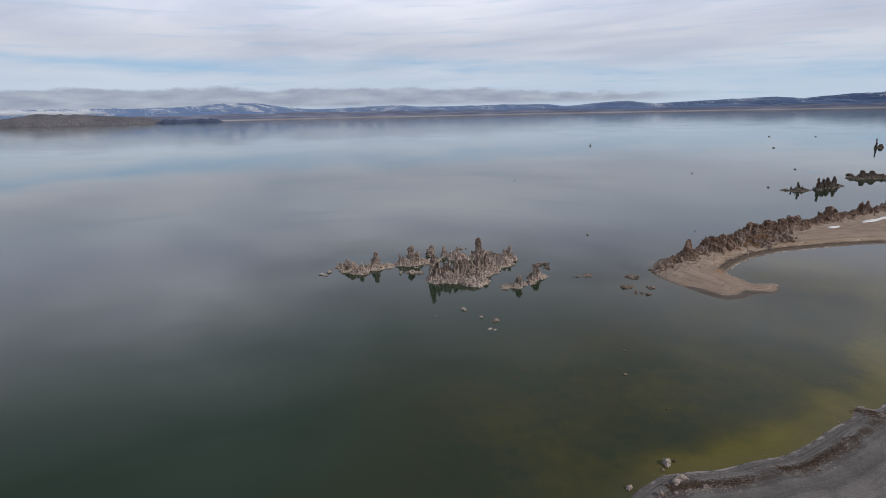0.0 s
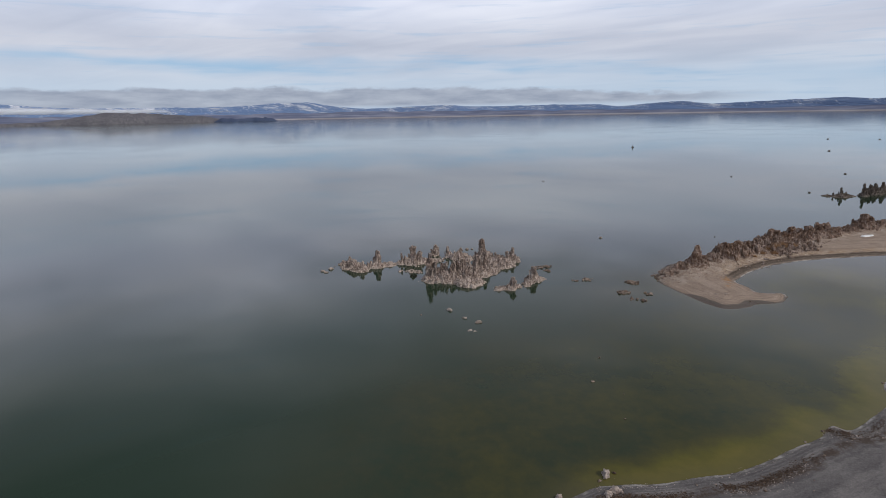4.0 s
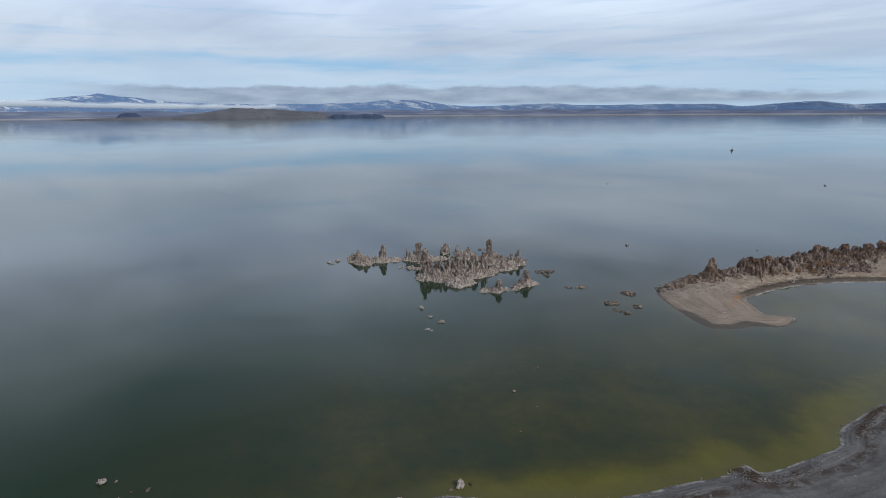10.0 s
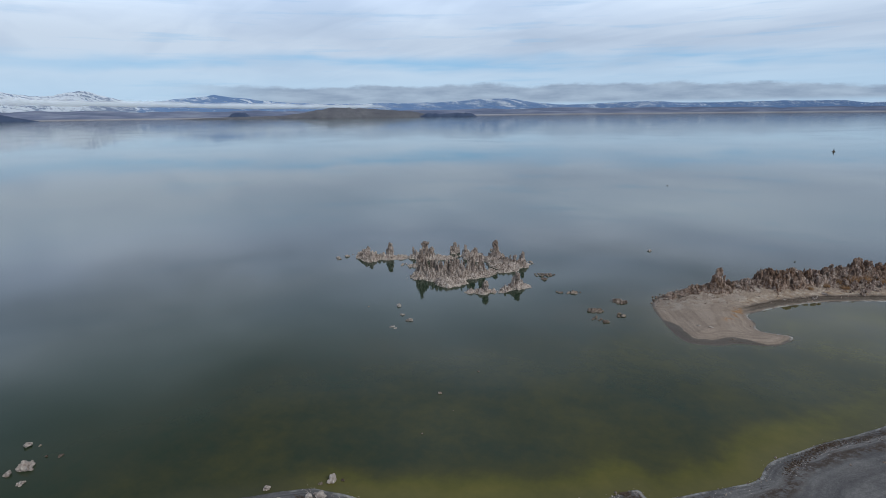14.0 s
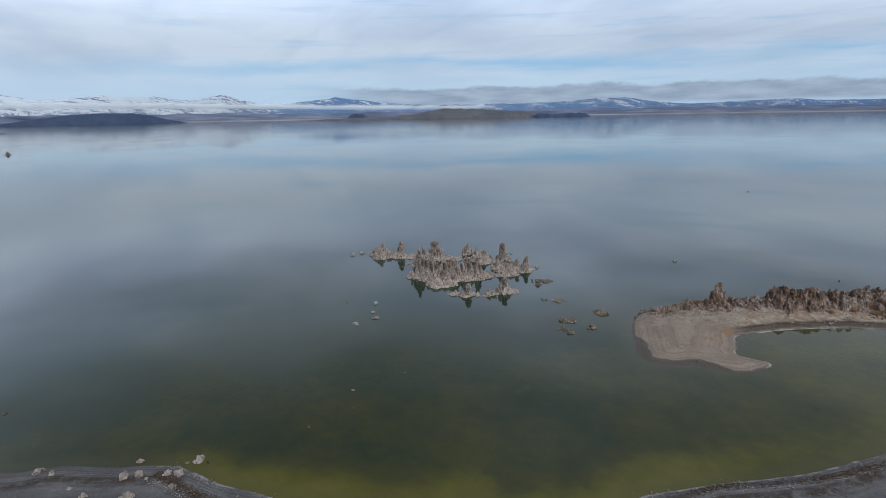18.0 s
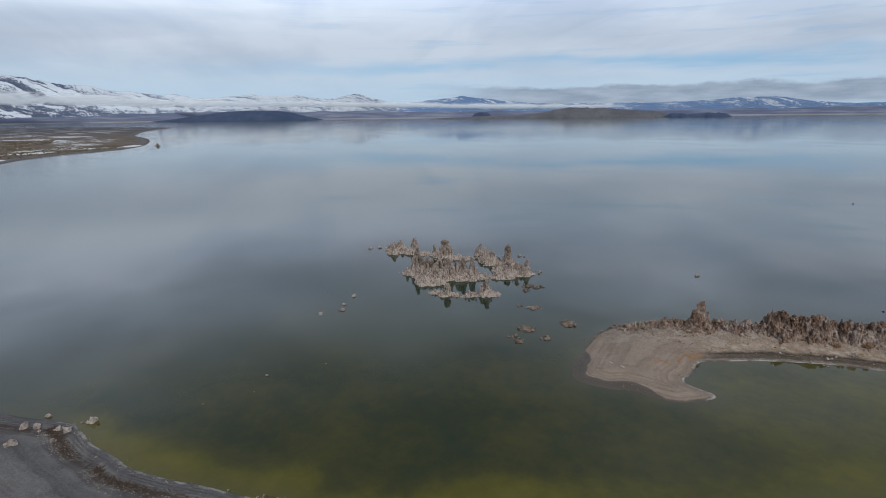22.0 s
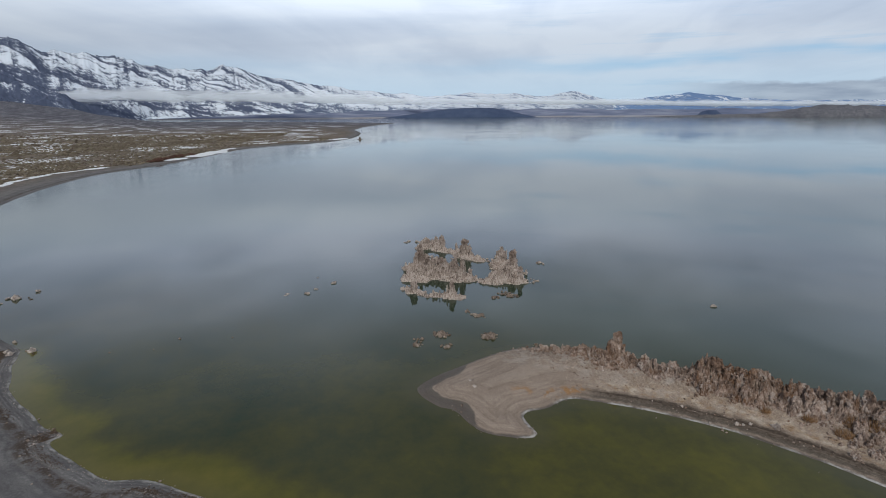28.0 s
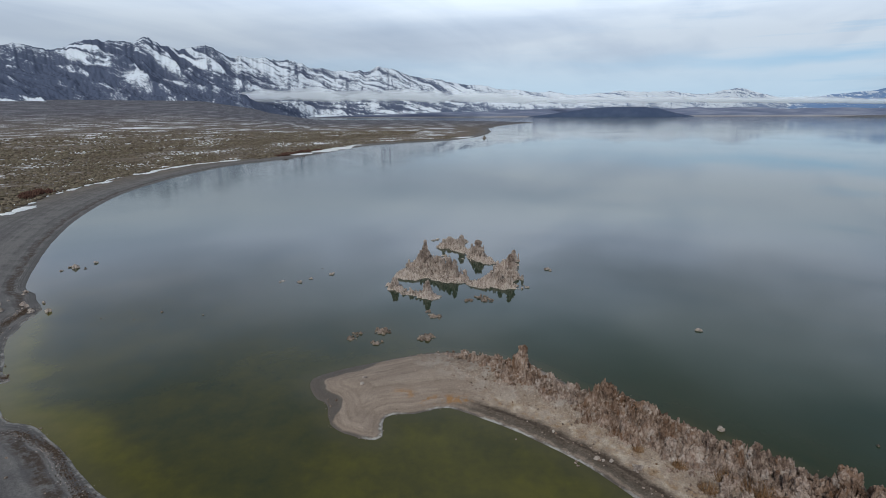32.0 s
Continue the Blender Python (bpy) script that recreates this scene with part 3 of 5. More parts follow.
def range_mesh(name, skyline, az0, az1, step, mat, foot, crest, gully, seed, rows, slant, wave):
    """A range of eroded spurs round the basin; skyline gives azimuth and crest height as if 4885 m away."""
    az = np.arange(az0, az1 + step, step)
    t = np.linspace(0, 1, rows)
    A, T = np.meshgrid(az, t)
    u = np.minimum(T / 0.9, 1)
    prof = np.interp(A, [s[0] for s in skyline], [s[1] for s in skyline])
    body = sum(np.interp(A + k, [s[0] for s in skyline], [s[1] for s in skyline]) for k in (-4, -3, -2, -1, 0, 1, 2, 3, 4)) / 9
    prof = prof * (1 + 0.05 * fractal(A / 0.9 + seed, A * 0, 5, 0.6))
    f = np.interp(A, [s[0] for s in foot], [s[1] for s in foot])
    R = f + (crest - f) * u + 30 * np.maximum((T - 0.9) / 0.1, 0)
    arc = np.radians(A) * crest
    D = u * 700
    warp = 0.45 * wave * fractal(arc / wave / 1.1 + 3, D / wave / 1.1 + seed, 4, 0.5) + 0.9 * wave * fractal(arc / wave / 4 + 11, D / wave / 4, 2)
    across, along = arc + slant * D + warp, D - 0.4 * arc
    main = ridged(across / wave + seed, along / (wave * 5), 1)
    side = ridged((across + 0.7 * along) / (wave * 0.42) + 21, along / (wave * 0.9), 3)
    fine = fractal(arc / (wave * 0.13), D / (wave * 0.13) + seed, 4, 0.6)
    relief = (main - 0.75) + 0.34 * (side - 0.7) + 0.18 * fine
    band = np.minimum(1, 5 * u) * (1 - smooth(0.72, 0.97, u))
    shelf = 0.10 * fractal(arc / (wave * 3), R * 0 + seed, 2)
    z = body * (0.9 * u ** (1.12 + shelf * 2) + 0.1 * smooth(0.55, 1.0, u)) + (prof - body) * smooth(0.5, 1.0, u) + gully * prof * band * relief
    z = np.where(T > 0.9, prof * (1 - 0.5 * (T - 0.9) / 0.1), z) + 4 * (u - 0.6)
    pitch = math.radians(step) * crest
    lee = np.tanh(np.gradient(gully * prof * (main + 0.45 * side), axis=1) / pitch * 1.3)
    fans = smooth(0.26, 0.10, u + 0.12 * fractal(arc / 260, arc * 0, 3)) - 0.9 * smooth(-99, -111, A) * smooth(0.16, 0.3, u) * smooth(0.9, 0.6, u) - 0.7 * smooth(-103, -112, A) * smooth(0.55, 0.7, u) + 0.35 * smooth(-86, -78, A) * smooth(-54, -62, A)
    x, y = HUB[0] + R * np.sin(np.radians(A)), HUB[1] + R * np.cos(np.radians(A))
    n = len(az)
    i = (np.arange(len(t) - 1)[:, None] * n + np.arange(n - 1)[None, :])
    faces = np.stack([i, i + 1, i + n + 1, i + n], -1).reshape(-1, 4)
    me = bpy.data.meshes.new(name)
    me.from_pydata(np.column_stack([x.ravel(), y.ravel(), z.ravel()]).tolist(), [], faces[:, ::-1].tolist())
    for key, values in (("up", u), ("fans", fans), ("along", arc), ("lee", lee)):
        me.attributes.new(key, "FLOAT", "POINT").data.foreach_set("value", values.ravel().astype(np.float32))
    me.polygons.foreach_set("use_smooth", np.ones(len(faces), bool))
    me.materials.append(mat)
    return new(name, me)


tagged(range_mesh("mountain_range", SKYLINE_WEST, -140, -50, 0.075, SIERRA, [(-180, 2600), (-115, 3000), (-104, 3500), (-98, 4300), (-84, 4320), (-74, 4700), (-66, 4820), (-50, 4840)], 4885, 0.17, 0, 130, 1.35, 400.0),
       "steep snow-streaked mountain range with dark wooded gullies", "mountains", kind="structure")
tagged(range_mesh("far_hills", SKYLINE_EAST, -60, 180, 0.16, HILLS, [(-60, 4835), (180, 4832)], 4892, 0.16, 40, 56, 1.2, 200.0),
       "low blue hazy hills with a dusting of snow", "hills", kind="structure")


def far_flats():
    """The far shore: a long even slope of flats and brush behind the water."""
    az = np.arange(-98.5, 60, 0.2)
    top = np.interp(az, [-98, -90, -76, -60, -50, -36, -14, -6, 4, 15, 40], [8, 30, 60, 66, 54, 52, 50, 46, 38, 30, 36]) * (1 + 0.22 * fractal(az / 2.2, az * 0, 4))
    rows = ((-8, -0.05), (0, 0.0), (8, 0.03), (22, 0.22), (40, 0.5), (52, 0.8), (60, 1.0))
    wob = 10 * fractal(az / 3.0, az * 0, 3) + np.interp(az, [-98, -83, -73, -60], [-520, -500, -90, 0])
    v = [[(HUB[0] + (FAR_SHORE + d + w) * math.sin(radians(a)), HUB[1] + (FAR_SHORE + d + w) * math.cos(radians(a)), z * h) for a, w, h in zip(az, wob, top)] for d, z in rows]
    n = len(az)
    faces = [(k * n + j, (k + 1) * n + j, (k + 1) * n + j + 1, k * n + j + 1) for k in range(len(rows) - 1) for j in range(n - 1)]
    me = bpy.data.meshes.new("far_shore")
    me.from_pydata([p for row in v for p in row], [], faces)
    me.polygons.foreach_set("use_smooth", np.ones(len(faces), bool))
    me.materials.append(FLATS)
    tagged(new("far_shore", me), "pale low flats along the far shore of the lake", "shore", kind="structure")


far_flats()


def low_island(name, rim, crest, r, depth, mat, label, rough=0.25):
    """A long low island: rim gives azimuths and heights of its skyline."""
    az = np.linspace(rim[0], rim[-1], 160)
    h = np.interp(az, rim, crest)
    v = np.linspace(-1, 1, 23)
    A, V = np.meshgrid(az, v)
    H = np.interp(A, rim, crest)
    width = depth * np.sqrt(np.clip(H / max(crest), 0.02, 1))
    R = r + V * width
    arc = np.radians(A) * r
    z = H * np.sqrt(np.clip(1 - np.abs(V) ** 1.6, 0, 1)) * (1 + rough * (fractal(arc / 60, R / 60, 4) + 0.8 * (ridged(arc / 55, R / 90, 3) - 0.6))) - 2.5 * (np.abs(V) > 0.97)
    x, y = HUB[0] + R * np.sin(np.radians(A)), HUB[1] + R * np.cos(np.radians(A))
    n = len(az)
    i = (np.arange(len(v) - 1)[:, None] * n + np.arange(n - 1)[None, :])
    faces = np.stack([i, i + n, i + n + 1, i + 1], -1).reshape(-1, 4)
    me = bpy.data.meshes.new(name)
    me.from_pydata(np.column_stack([x.ravel(), y.ravel(), z.ravel()]).tolist(), [], faces.tolist())
    me.polygons.foreach_set("use_smooth", np.ones(len(faces), bool))
    me.materials.append(mat)
    return tagged(new(name, me), label, "island")


low_island("lake_island", [-51, -49.5, -47, -42, -40, -38.5, -37, -34.5, -32.5, -30.4, -29, -27.4, -26.2, -24.6, -23.3],
           [0.5, 7, 13, 18, 34, 56, 64, 60, 54, 40, 34, 12, 14, 10, 0.5], 3950, 130, ISLAND, "long low grey island of bare rock in the lake", 0.1)
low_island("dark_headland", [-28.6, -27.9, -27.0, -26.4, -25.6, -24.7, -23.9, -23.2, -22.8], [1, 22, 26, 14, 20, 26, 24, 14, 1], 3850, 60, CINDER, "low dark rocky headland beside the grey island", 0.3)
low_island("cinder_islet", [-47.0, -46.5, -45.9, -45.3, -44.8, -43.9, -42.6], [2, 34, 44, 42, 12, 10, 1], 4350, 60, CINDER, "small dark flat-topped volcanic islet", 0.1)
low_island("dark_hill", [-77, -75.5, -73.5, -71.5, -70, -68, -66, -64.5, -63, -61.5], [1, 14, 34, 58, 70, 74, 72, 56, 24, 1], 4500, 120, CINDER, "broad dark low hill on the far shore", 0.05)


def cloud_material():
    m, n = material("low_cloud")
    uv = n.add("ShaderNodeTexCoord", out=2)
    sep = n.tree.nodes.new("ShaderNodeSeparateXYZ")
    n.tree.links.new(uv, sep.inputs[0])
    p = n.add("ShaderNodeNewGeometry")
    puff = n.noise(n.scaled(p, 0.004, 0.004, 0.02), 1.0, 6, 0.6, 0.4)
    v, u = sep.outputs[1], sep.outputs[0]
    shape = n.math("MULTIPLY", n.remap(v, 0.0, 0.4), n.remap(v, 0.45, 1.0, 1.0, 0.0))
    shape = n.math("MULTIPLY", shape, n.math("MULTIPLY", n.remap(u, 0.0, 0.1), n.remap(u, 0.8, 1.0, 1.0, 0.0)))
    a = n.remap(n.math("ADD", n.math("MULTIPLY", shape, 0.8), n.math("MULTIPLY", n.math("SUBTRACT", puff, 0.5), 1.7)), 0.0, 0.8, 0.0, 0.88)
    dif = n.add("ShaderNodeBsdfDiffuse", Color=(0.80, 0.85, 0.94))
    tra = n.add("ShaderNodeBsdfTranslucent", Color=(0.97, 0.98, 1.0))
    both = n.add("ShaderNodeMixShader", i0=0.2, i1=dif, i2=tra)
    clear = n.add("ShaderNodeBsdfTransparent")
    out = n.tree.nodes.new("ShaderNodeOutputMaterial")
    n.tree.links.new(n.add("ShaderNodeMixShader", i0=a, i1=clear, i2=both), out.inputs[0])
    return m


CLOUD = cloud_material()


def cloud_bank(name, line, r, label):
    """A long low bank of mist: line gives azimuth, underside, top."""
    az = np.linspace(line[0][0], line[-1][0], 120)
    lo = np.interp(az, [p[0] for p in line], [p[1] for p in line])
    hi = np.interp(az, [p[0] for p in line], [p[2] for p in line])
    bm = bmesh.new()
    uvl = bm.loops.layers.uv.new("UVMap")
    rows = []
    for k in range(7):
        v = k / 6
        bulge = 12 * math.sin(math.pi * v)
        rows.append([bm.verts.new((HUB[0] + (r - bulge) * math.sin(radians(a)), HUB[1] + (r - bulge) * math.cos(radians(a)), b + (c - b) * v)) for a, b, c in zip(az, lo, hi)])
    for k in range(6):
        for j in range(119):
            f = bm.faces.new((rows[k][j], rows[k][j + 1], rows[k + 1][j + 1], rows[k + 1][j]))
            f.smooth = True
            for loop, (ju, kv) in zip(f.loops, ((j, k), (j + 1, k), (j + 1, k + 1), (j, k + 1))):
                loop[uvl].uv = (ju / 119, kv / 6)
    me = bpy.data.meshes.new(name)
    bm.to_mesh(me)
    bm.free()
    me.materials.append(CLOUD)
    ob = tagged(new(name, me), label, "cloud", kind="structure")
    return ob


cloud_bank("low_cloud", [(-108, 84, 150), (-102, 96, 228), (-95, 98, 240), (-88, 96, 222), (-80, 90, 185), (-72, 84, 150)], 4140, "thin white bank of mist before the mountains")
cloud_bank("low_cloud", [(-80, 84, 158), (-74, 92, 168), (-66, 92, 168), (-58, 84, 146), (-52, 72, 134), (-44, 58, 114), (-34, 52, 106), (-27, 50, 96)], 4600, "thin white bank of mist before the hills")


# ---- building blocks for rock ----
def part(name, bm, mat, parent=None, label="", flat=False):
    if isinstance(bm, bpy.types.Mesh):
        me = bm
        me.name = name
    else:
        me = bpy.data.meshes.new(name)
        bm.normal_update()
        bm.to_mesh(me)
        bm.free()
    me.polygons.foreach_set("use_smooth", np.full(len(me.polygons), not flat))
    me.materials.append(mat)
    ob = new(name, me)
    if parent:
        ob.parent = parent
        ob.matrix_parent_inverse = parent.matrix_basis.inverted()
    if label:
        tagged(ob, label)
    return ob


def thing(name, x, y, z, label, category, group="", kind=""):
    e = new(name)
    e.matrix_basis = pose(x, y, z)
    return tagged(e, label, category, group, kind)


def floor_many(x, y):
    """Height of the ground, or of the water where that is higher."""
    x, y = np.asarray(x, float), np.asarray(y, float)
    i, j = np.clip(np.searchsorted(XS, x) - 1, 0, len(XS) - 2), np.clip(np.searchsorted(YS, y) - 1, 0, len(YS) - 2)
    u, v = (x - XS[i]) / (XS[i + 1] - XS[i]), (y - YS[j]) / (YS[j + 1] - YS[j])
    z = (GZ[j, i] * (1 - u) + GZ[j, i + 1] * u) * (1 - v) + (GZ[j + 1, i] * (1 - u) + GZ[j + 1, i + 1] * u) * v
    return np.maximum(z, 0)


def floor_at(x, y):
    return float(floor_many(x, y))


def noise3(x, y, z):
    """Smooth value noise in space, -0.5 to 0.5."""
    xi, yi, zi = np.floor(x).astype(int), np.floor(y).astype(int), np.floor(z).astype(int)
    fx, fy, fz = x - xi, y - yi, z - zi
    fx, fy, fz = (f * f * (3 - 2 * f) for f in (fx, fy, fz))

    def at(a, b, c):
        k = zi + c
        return LATTICE[(yi + b + 57 * k) % 256, (xi + a + 131 * k) % 256]
    lo = (at(0, 0, 0) * (1 - fx) + at(1, 0, 0) * fx) * (1 - fy) + (at(0, 1, 0) * (1 - fx) + at(1, 1, 0) * fx) * fy
    hi = (at(0, 0, 1) * (1 - fx) + at(1, 0, 1) * fx) * (1 - fy) + (at(0, 1, 1) * (1 - fx) + at(1, 1, 1) * fx) * fy
    return lo * (1 - fz) + hi * fz - 0.5


def knobs(x, y, z):
    """Rounded lumps parted by sharp clefts."""
    return 2 * np.abs(noise3(x, y, z)) - 0.45


def tower(x, y, h, r, z0=-0.3, seed=0, cap=0.0, lean=0.0, taper=0.5):
    """A tufa tower: a knobbly column of crusted lumps with clefts, ledges and a broken top; cap widens the top."""
    h = max(h - z0, 0.6)
    rows = max(8, int(h / 0.15))
    segs = max(9, min(40, int(r * 2 * math.pi / 0.15)))
    rng = random.Random(seed)
    ph = rng.random() * 6.28
    squash, turn = rng.uniform(0.62, 1.3), rng.random() * 3.14
    lx, ly = lean * math.cos(ph), lean * math.sin(ph)
    t, a = np.meshgrid(np.arange(rows + 1) / rows, 2 * math.pi * np.arange(segs) / segs, indexing="ij")
    zz = t * h
    prof = (0.86 + 0.7 * np.exp(-4.5 * t)) * (1 - 0.75 * taper * t)
    prof = prof * (1 + 0.55 * value_noise(zz * 0.9 / (0.4 + r) + seed * 3.1, zz * 0 + seed) + 0.35 * value_noise(zz * 2.6 + seed, zz * 0 + 5.5))
    if cap:
        prof = prof + cap * np.maximum(0, 1 - np.abs(t - 0.92) / 0.10)
    prof = prof * np.sqrt(np.where(t > 0.92, np.maximum(0.25, 1 - ((t - 0.92) / 0.085) ** 2), 1))
    ca, sa = np.cos(a), np.sin(a)
    ox, oy = seed * 7.3 % 91, seed * 3.7 % 83
    sx, sy = ca * r + ox, sa * r + oy
    wob = noise3(sx / (0.9 * r + 0.2), sy / (0.9 * r + 0.2), zz * 0.55)
    lump = knobs(sx * 1.9, sy * 1.9, zz * 1.1) + 0.55 * knobs(sx * 4.3 + 9, sy * 4.3, zz * 2.7)
    rr = r * prof * (1 + 0.6 * wob) + (0.12 + 0.34 * min(r, 0.8)) * lump * (0.45 + 0.55 * prof)
    rr = np.maximum(rr, 0.12 * r)
    ct, st = math.cos(turn), math.sin(turn)
    jag = (np.where(t > 0.7, 0.45, 0.15) * noise3(sx * 2.0, sy * 2.0, zz * 1.6 + 30) + 0.25 * noise3(sx * 5, sy * 5, zz * 4)) * (0.35 + 0.8 * r)
    px, py = rr * ca, rr * sa * squash
    co = np.stack([x + px * ct - py * st + lx * zz, y + px * st + py * ct + ly * zz, z0 + zz + jag], -1).reshape(-1, 3)
    i = np.arange(rows)[:, None] * segs + np.arange(segs)[None]
    j = np.arange(rows)[:, None] * segs + (np.arange(segs)[None] + 1) % segs
    faces = np.stack([i, j, j + segs, i + segs], -1).reshape(-1, 4).tolist() + [list(range(rows * segs, (rows + 1) * segs))]
    rs = np.random.RandomState(seed % 100000)
    count = int(min(150, 5 + 2 * math.pi * r * h / 0.10))
    low = segs * int(rows * min(0.5, 0.5 / h))
    pick = low + (rs.rand(count) ** 0.85 * (len(co) - low)).astype(int)
    size = (0.06 + 0.17 * rs.rand(count) ** 2.2) * (0.55 + 0.6 * min(r, 1.0))
    return crusted(co, faces, co[np.minimum(pick, len(co) - 1)], size, 1.5, seed)


def columns_of(x, y, size, seed):
    """Crowded cells in plan: a random height for each, and how near its border is (1 on it)."""
    gx, gy = np.floor(x / size).astype(int), np.floor(y / size).astype(int)
    f1, f2, pick = np.full(x.shape, 9.0), np.full(x.shape, 9.0), np.zeros(x.shape)
    for dx in (-1, 0, 1):
        for dy in (-1, 0, 1):
            i, j = (gx + dx + seed * 7) % 256, (gy + dy + seed * 3) % 256
            d = np.hypot((gx + dx + LATTICE[j, i]) - x / size, (gy + dy + LATTICE[(j + 91) % 256, (i + 57) % 256]) - y / size)
            near = d < f1
            f2 = np.where(near, f1, np.minimum(f2, d))
            pick = np.where(near, LATTICE[(j + 33) % 256, (i + 101) % 256], pick)
            f1 = np.where(near, d, f1)
    return pick, np.clip(1 - (f2 - f1) / 0.22, 0, 1)


def mound(blobs, z0=-0.35, cell=0.15, seed=0, rough=0.35, floor=None):
    """A rough apron of rock: overlapping humps (x, y, radius, height) under one skin."""
    b = np.array(blobs, float)
    lo, hi = (b[:, :2] - b[:, 2:3]).min(0) - 0.5, (b[:, :2] + b[:, 2:3]).max(0) + 0.5
    xs, ys = np.arange(lo[0], hi[0], cell), np.arange(lo[1], hi[1], cell)
    X, Y = np.meshgrid(xs, ys)
    wx, wy = X + 1.1 * fractal(X / 1.6 + seed, Y / 1.6, 3), Y + 1.1 * fractal(X / 1.6 + 50, Y / 1.6 + seed, 3)
    Z = np.full(X.shape, -1.0)
    for x, y, r, h in blobs:
        Z = np.maximum(Z, h * (1 - (np.hypot(wx - x, wy - y) / (0.95 * r)) ** 2.6))
    # the skin is a crowd of worn columns, each with its own height, parted by dark clefts
    tall, cleft = columns_of(X + 0.25 * fractal(X / 0.5, Y / 0.5 + seed, 2), Y + 0.25 * fractal(X / 0.5 + 9, Y / 0.5, 2), 0.8, seed)
    fine, cut = columns_of(X, Y, 0.42, seed + 5)
    body = np.clip(Z, 0, None)
    shape = (0.6 + 0.55 * tall ** 1.5) * (0.88 + 0.24 * fine) * (1 - 0.5 * cleft) * (1 - 0.25 * cut)
    Z = np.where(Z > 0, body * (1 - rough * 2) + body * rough * 2 * shape + 0.25 * rough * (fine - cut) * (Z > 0.1), Z)
    crumble = knobs(X * 1.3 + seed, Y * 1.3, X * 0 + seed * 1.7) + 0.7 * knobs(X * 3.4, Y * 3.4, X * 0 + seed)
    Z = np.where(Z > 0.05, Z * (1 + 0.32 * crumble) + 0.25 * rough * crumble, Z)
    if floor is not None:
        Z = Z + floor(X, Y) - 0.25
    bm = bmesh.new()
    ok = Z > (-0.25 if floor is None else floor(X, Y) - 0.5)
    vert = {}
    for j, i in zip(*np.nonzero(ok)):
        vert[j, i] = bm.verts.new((xs[i], ys[j], max(Z[j, i], z0)))
    for j, i in vert:
        c = [vert.get(k) for k in ((j, i), (j, i + 1), (j + 1, i + 1), (j + 1, i))]
        if None not in c:
            bm.faces.new(c)
    edge = [e for e in bm.edges if e.is_boundary]
    if edge:
        got = bmesh.ops.extrude_edge_only(bm, edges=edge)
        for v in got["geom"]:
            if isinstance(v, bmesh.types.BMVert):
                v.co.z -= 0.5
    return bm


ICO = bmesh.new()
bmesh.ops.create_icosphere(ICO, subdivisions=2, radius=1)
ICO_V = [v.co.copy() for v in ICO.verts]
ICO_F = [[v.index for v in f.verts] for f in ICO.faces]
ICO.free()
LUMP = bmesh.new()
bmesh.ops.create_icosphere(LUMP, subdivisions=1, radius=1)
LUMP_V = np.array([v.co[:] for v in LUMP.verts])
LUMP_F = np.array([[v.index for v in f.verts] for f in LUMP.faces])
LUMP.free()


def crusted(co, faces, at, size, tall, seed):
    """A mesh of a rock core with angular lumps of crust grown on it."""
    rs = np.random.RandomState(seed % 100000)
    n, nv = len(at), len(LUMP_V)
    v = LUMP_V[None] * (1 + 0.42 * (rs.rand(n, nv, 1) - 0.5) * 2) * size[:, None, None] * (0.75 + 0.5 * rs.rand(n, 1, 3))
    v[..., 2] *= tall
    lumps = at[:, None, :] + v
    f = (LUMP_F[None] + (np.arange(n) * nv)[:, None, None] + len(co)).reshape(-1, 3)
    me = bpy.data.meshes.new("column")
    me.from_pydata(np.vstack([co, lumps.reshape(-1, 3)]).tolist(), [], faces + f.tolist())
    return me




def stone(x, y, z, r, h, seed):
    """A crumbly boulder: a few angular lumps grown together, lower ones round the largest."""
    bm = bmesh.new()
    rng = random.Random(seed)
    lumps = [(0.0, 0.0, 1.0, 1.0)]
    for _ in range(rng.randint(2, 5) if r > 0.2 else 1):
        a, d = rng.random() * 6.28, rng.uniform(0.5, 1.25)
        lumps.append((d * math.cos(a), d * math.sin(a), rng.uniform(0.3, 0.65), rng.uniform(0.3, 0.75)))
    for n, (dx, dy, k0, kh) in enumerate(lumps):
        sx, sy = rng.uniform(0.75, 1.25) * k0, rng.uniform(0.65, 1.05) * k0
        a = rng.random() * 6.28
        vs = []
        for c in ICO_V:
            q = c * 1.5 + Vector((seed * 1.7 + n * 5, 0, 0))
            k = 1 + 0.6 * noise.noise(q) + 0.7 * abs(noise.noise(q * 2.4)) - 0.2 + 0.3 * noise.noise(q * 5)
            px, py = c.x * sx * k * r, c.y * sy * k * r
            vs.append(bm.verts.new((x + dx * r + px * math.cos(a) - py * math.sin(a), y + dy * r + px * math.sin(a) + py * math.cos(a), z - (1 - kh) * h * 0.3 + c.z * k * h * kh)))
        for f in ICO_F:
            bm.faces.new([vs[i] for i in f])
    return bm


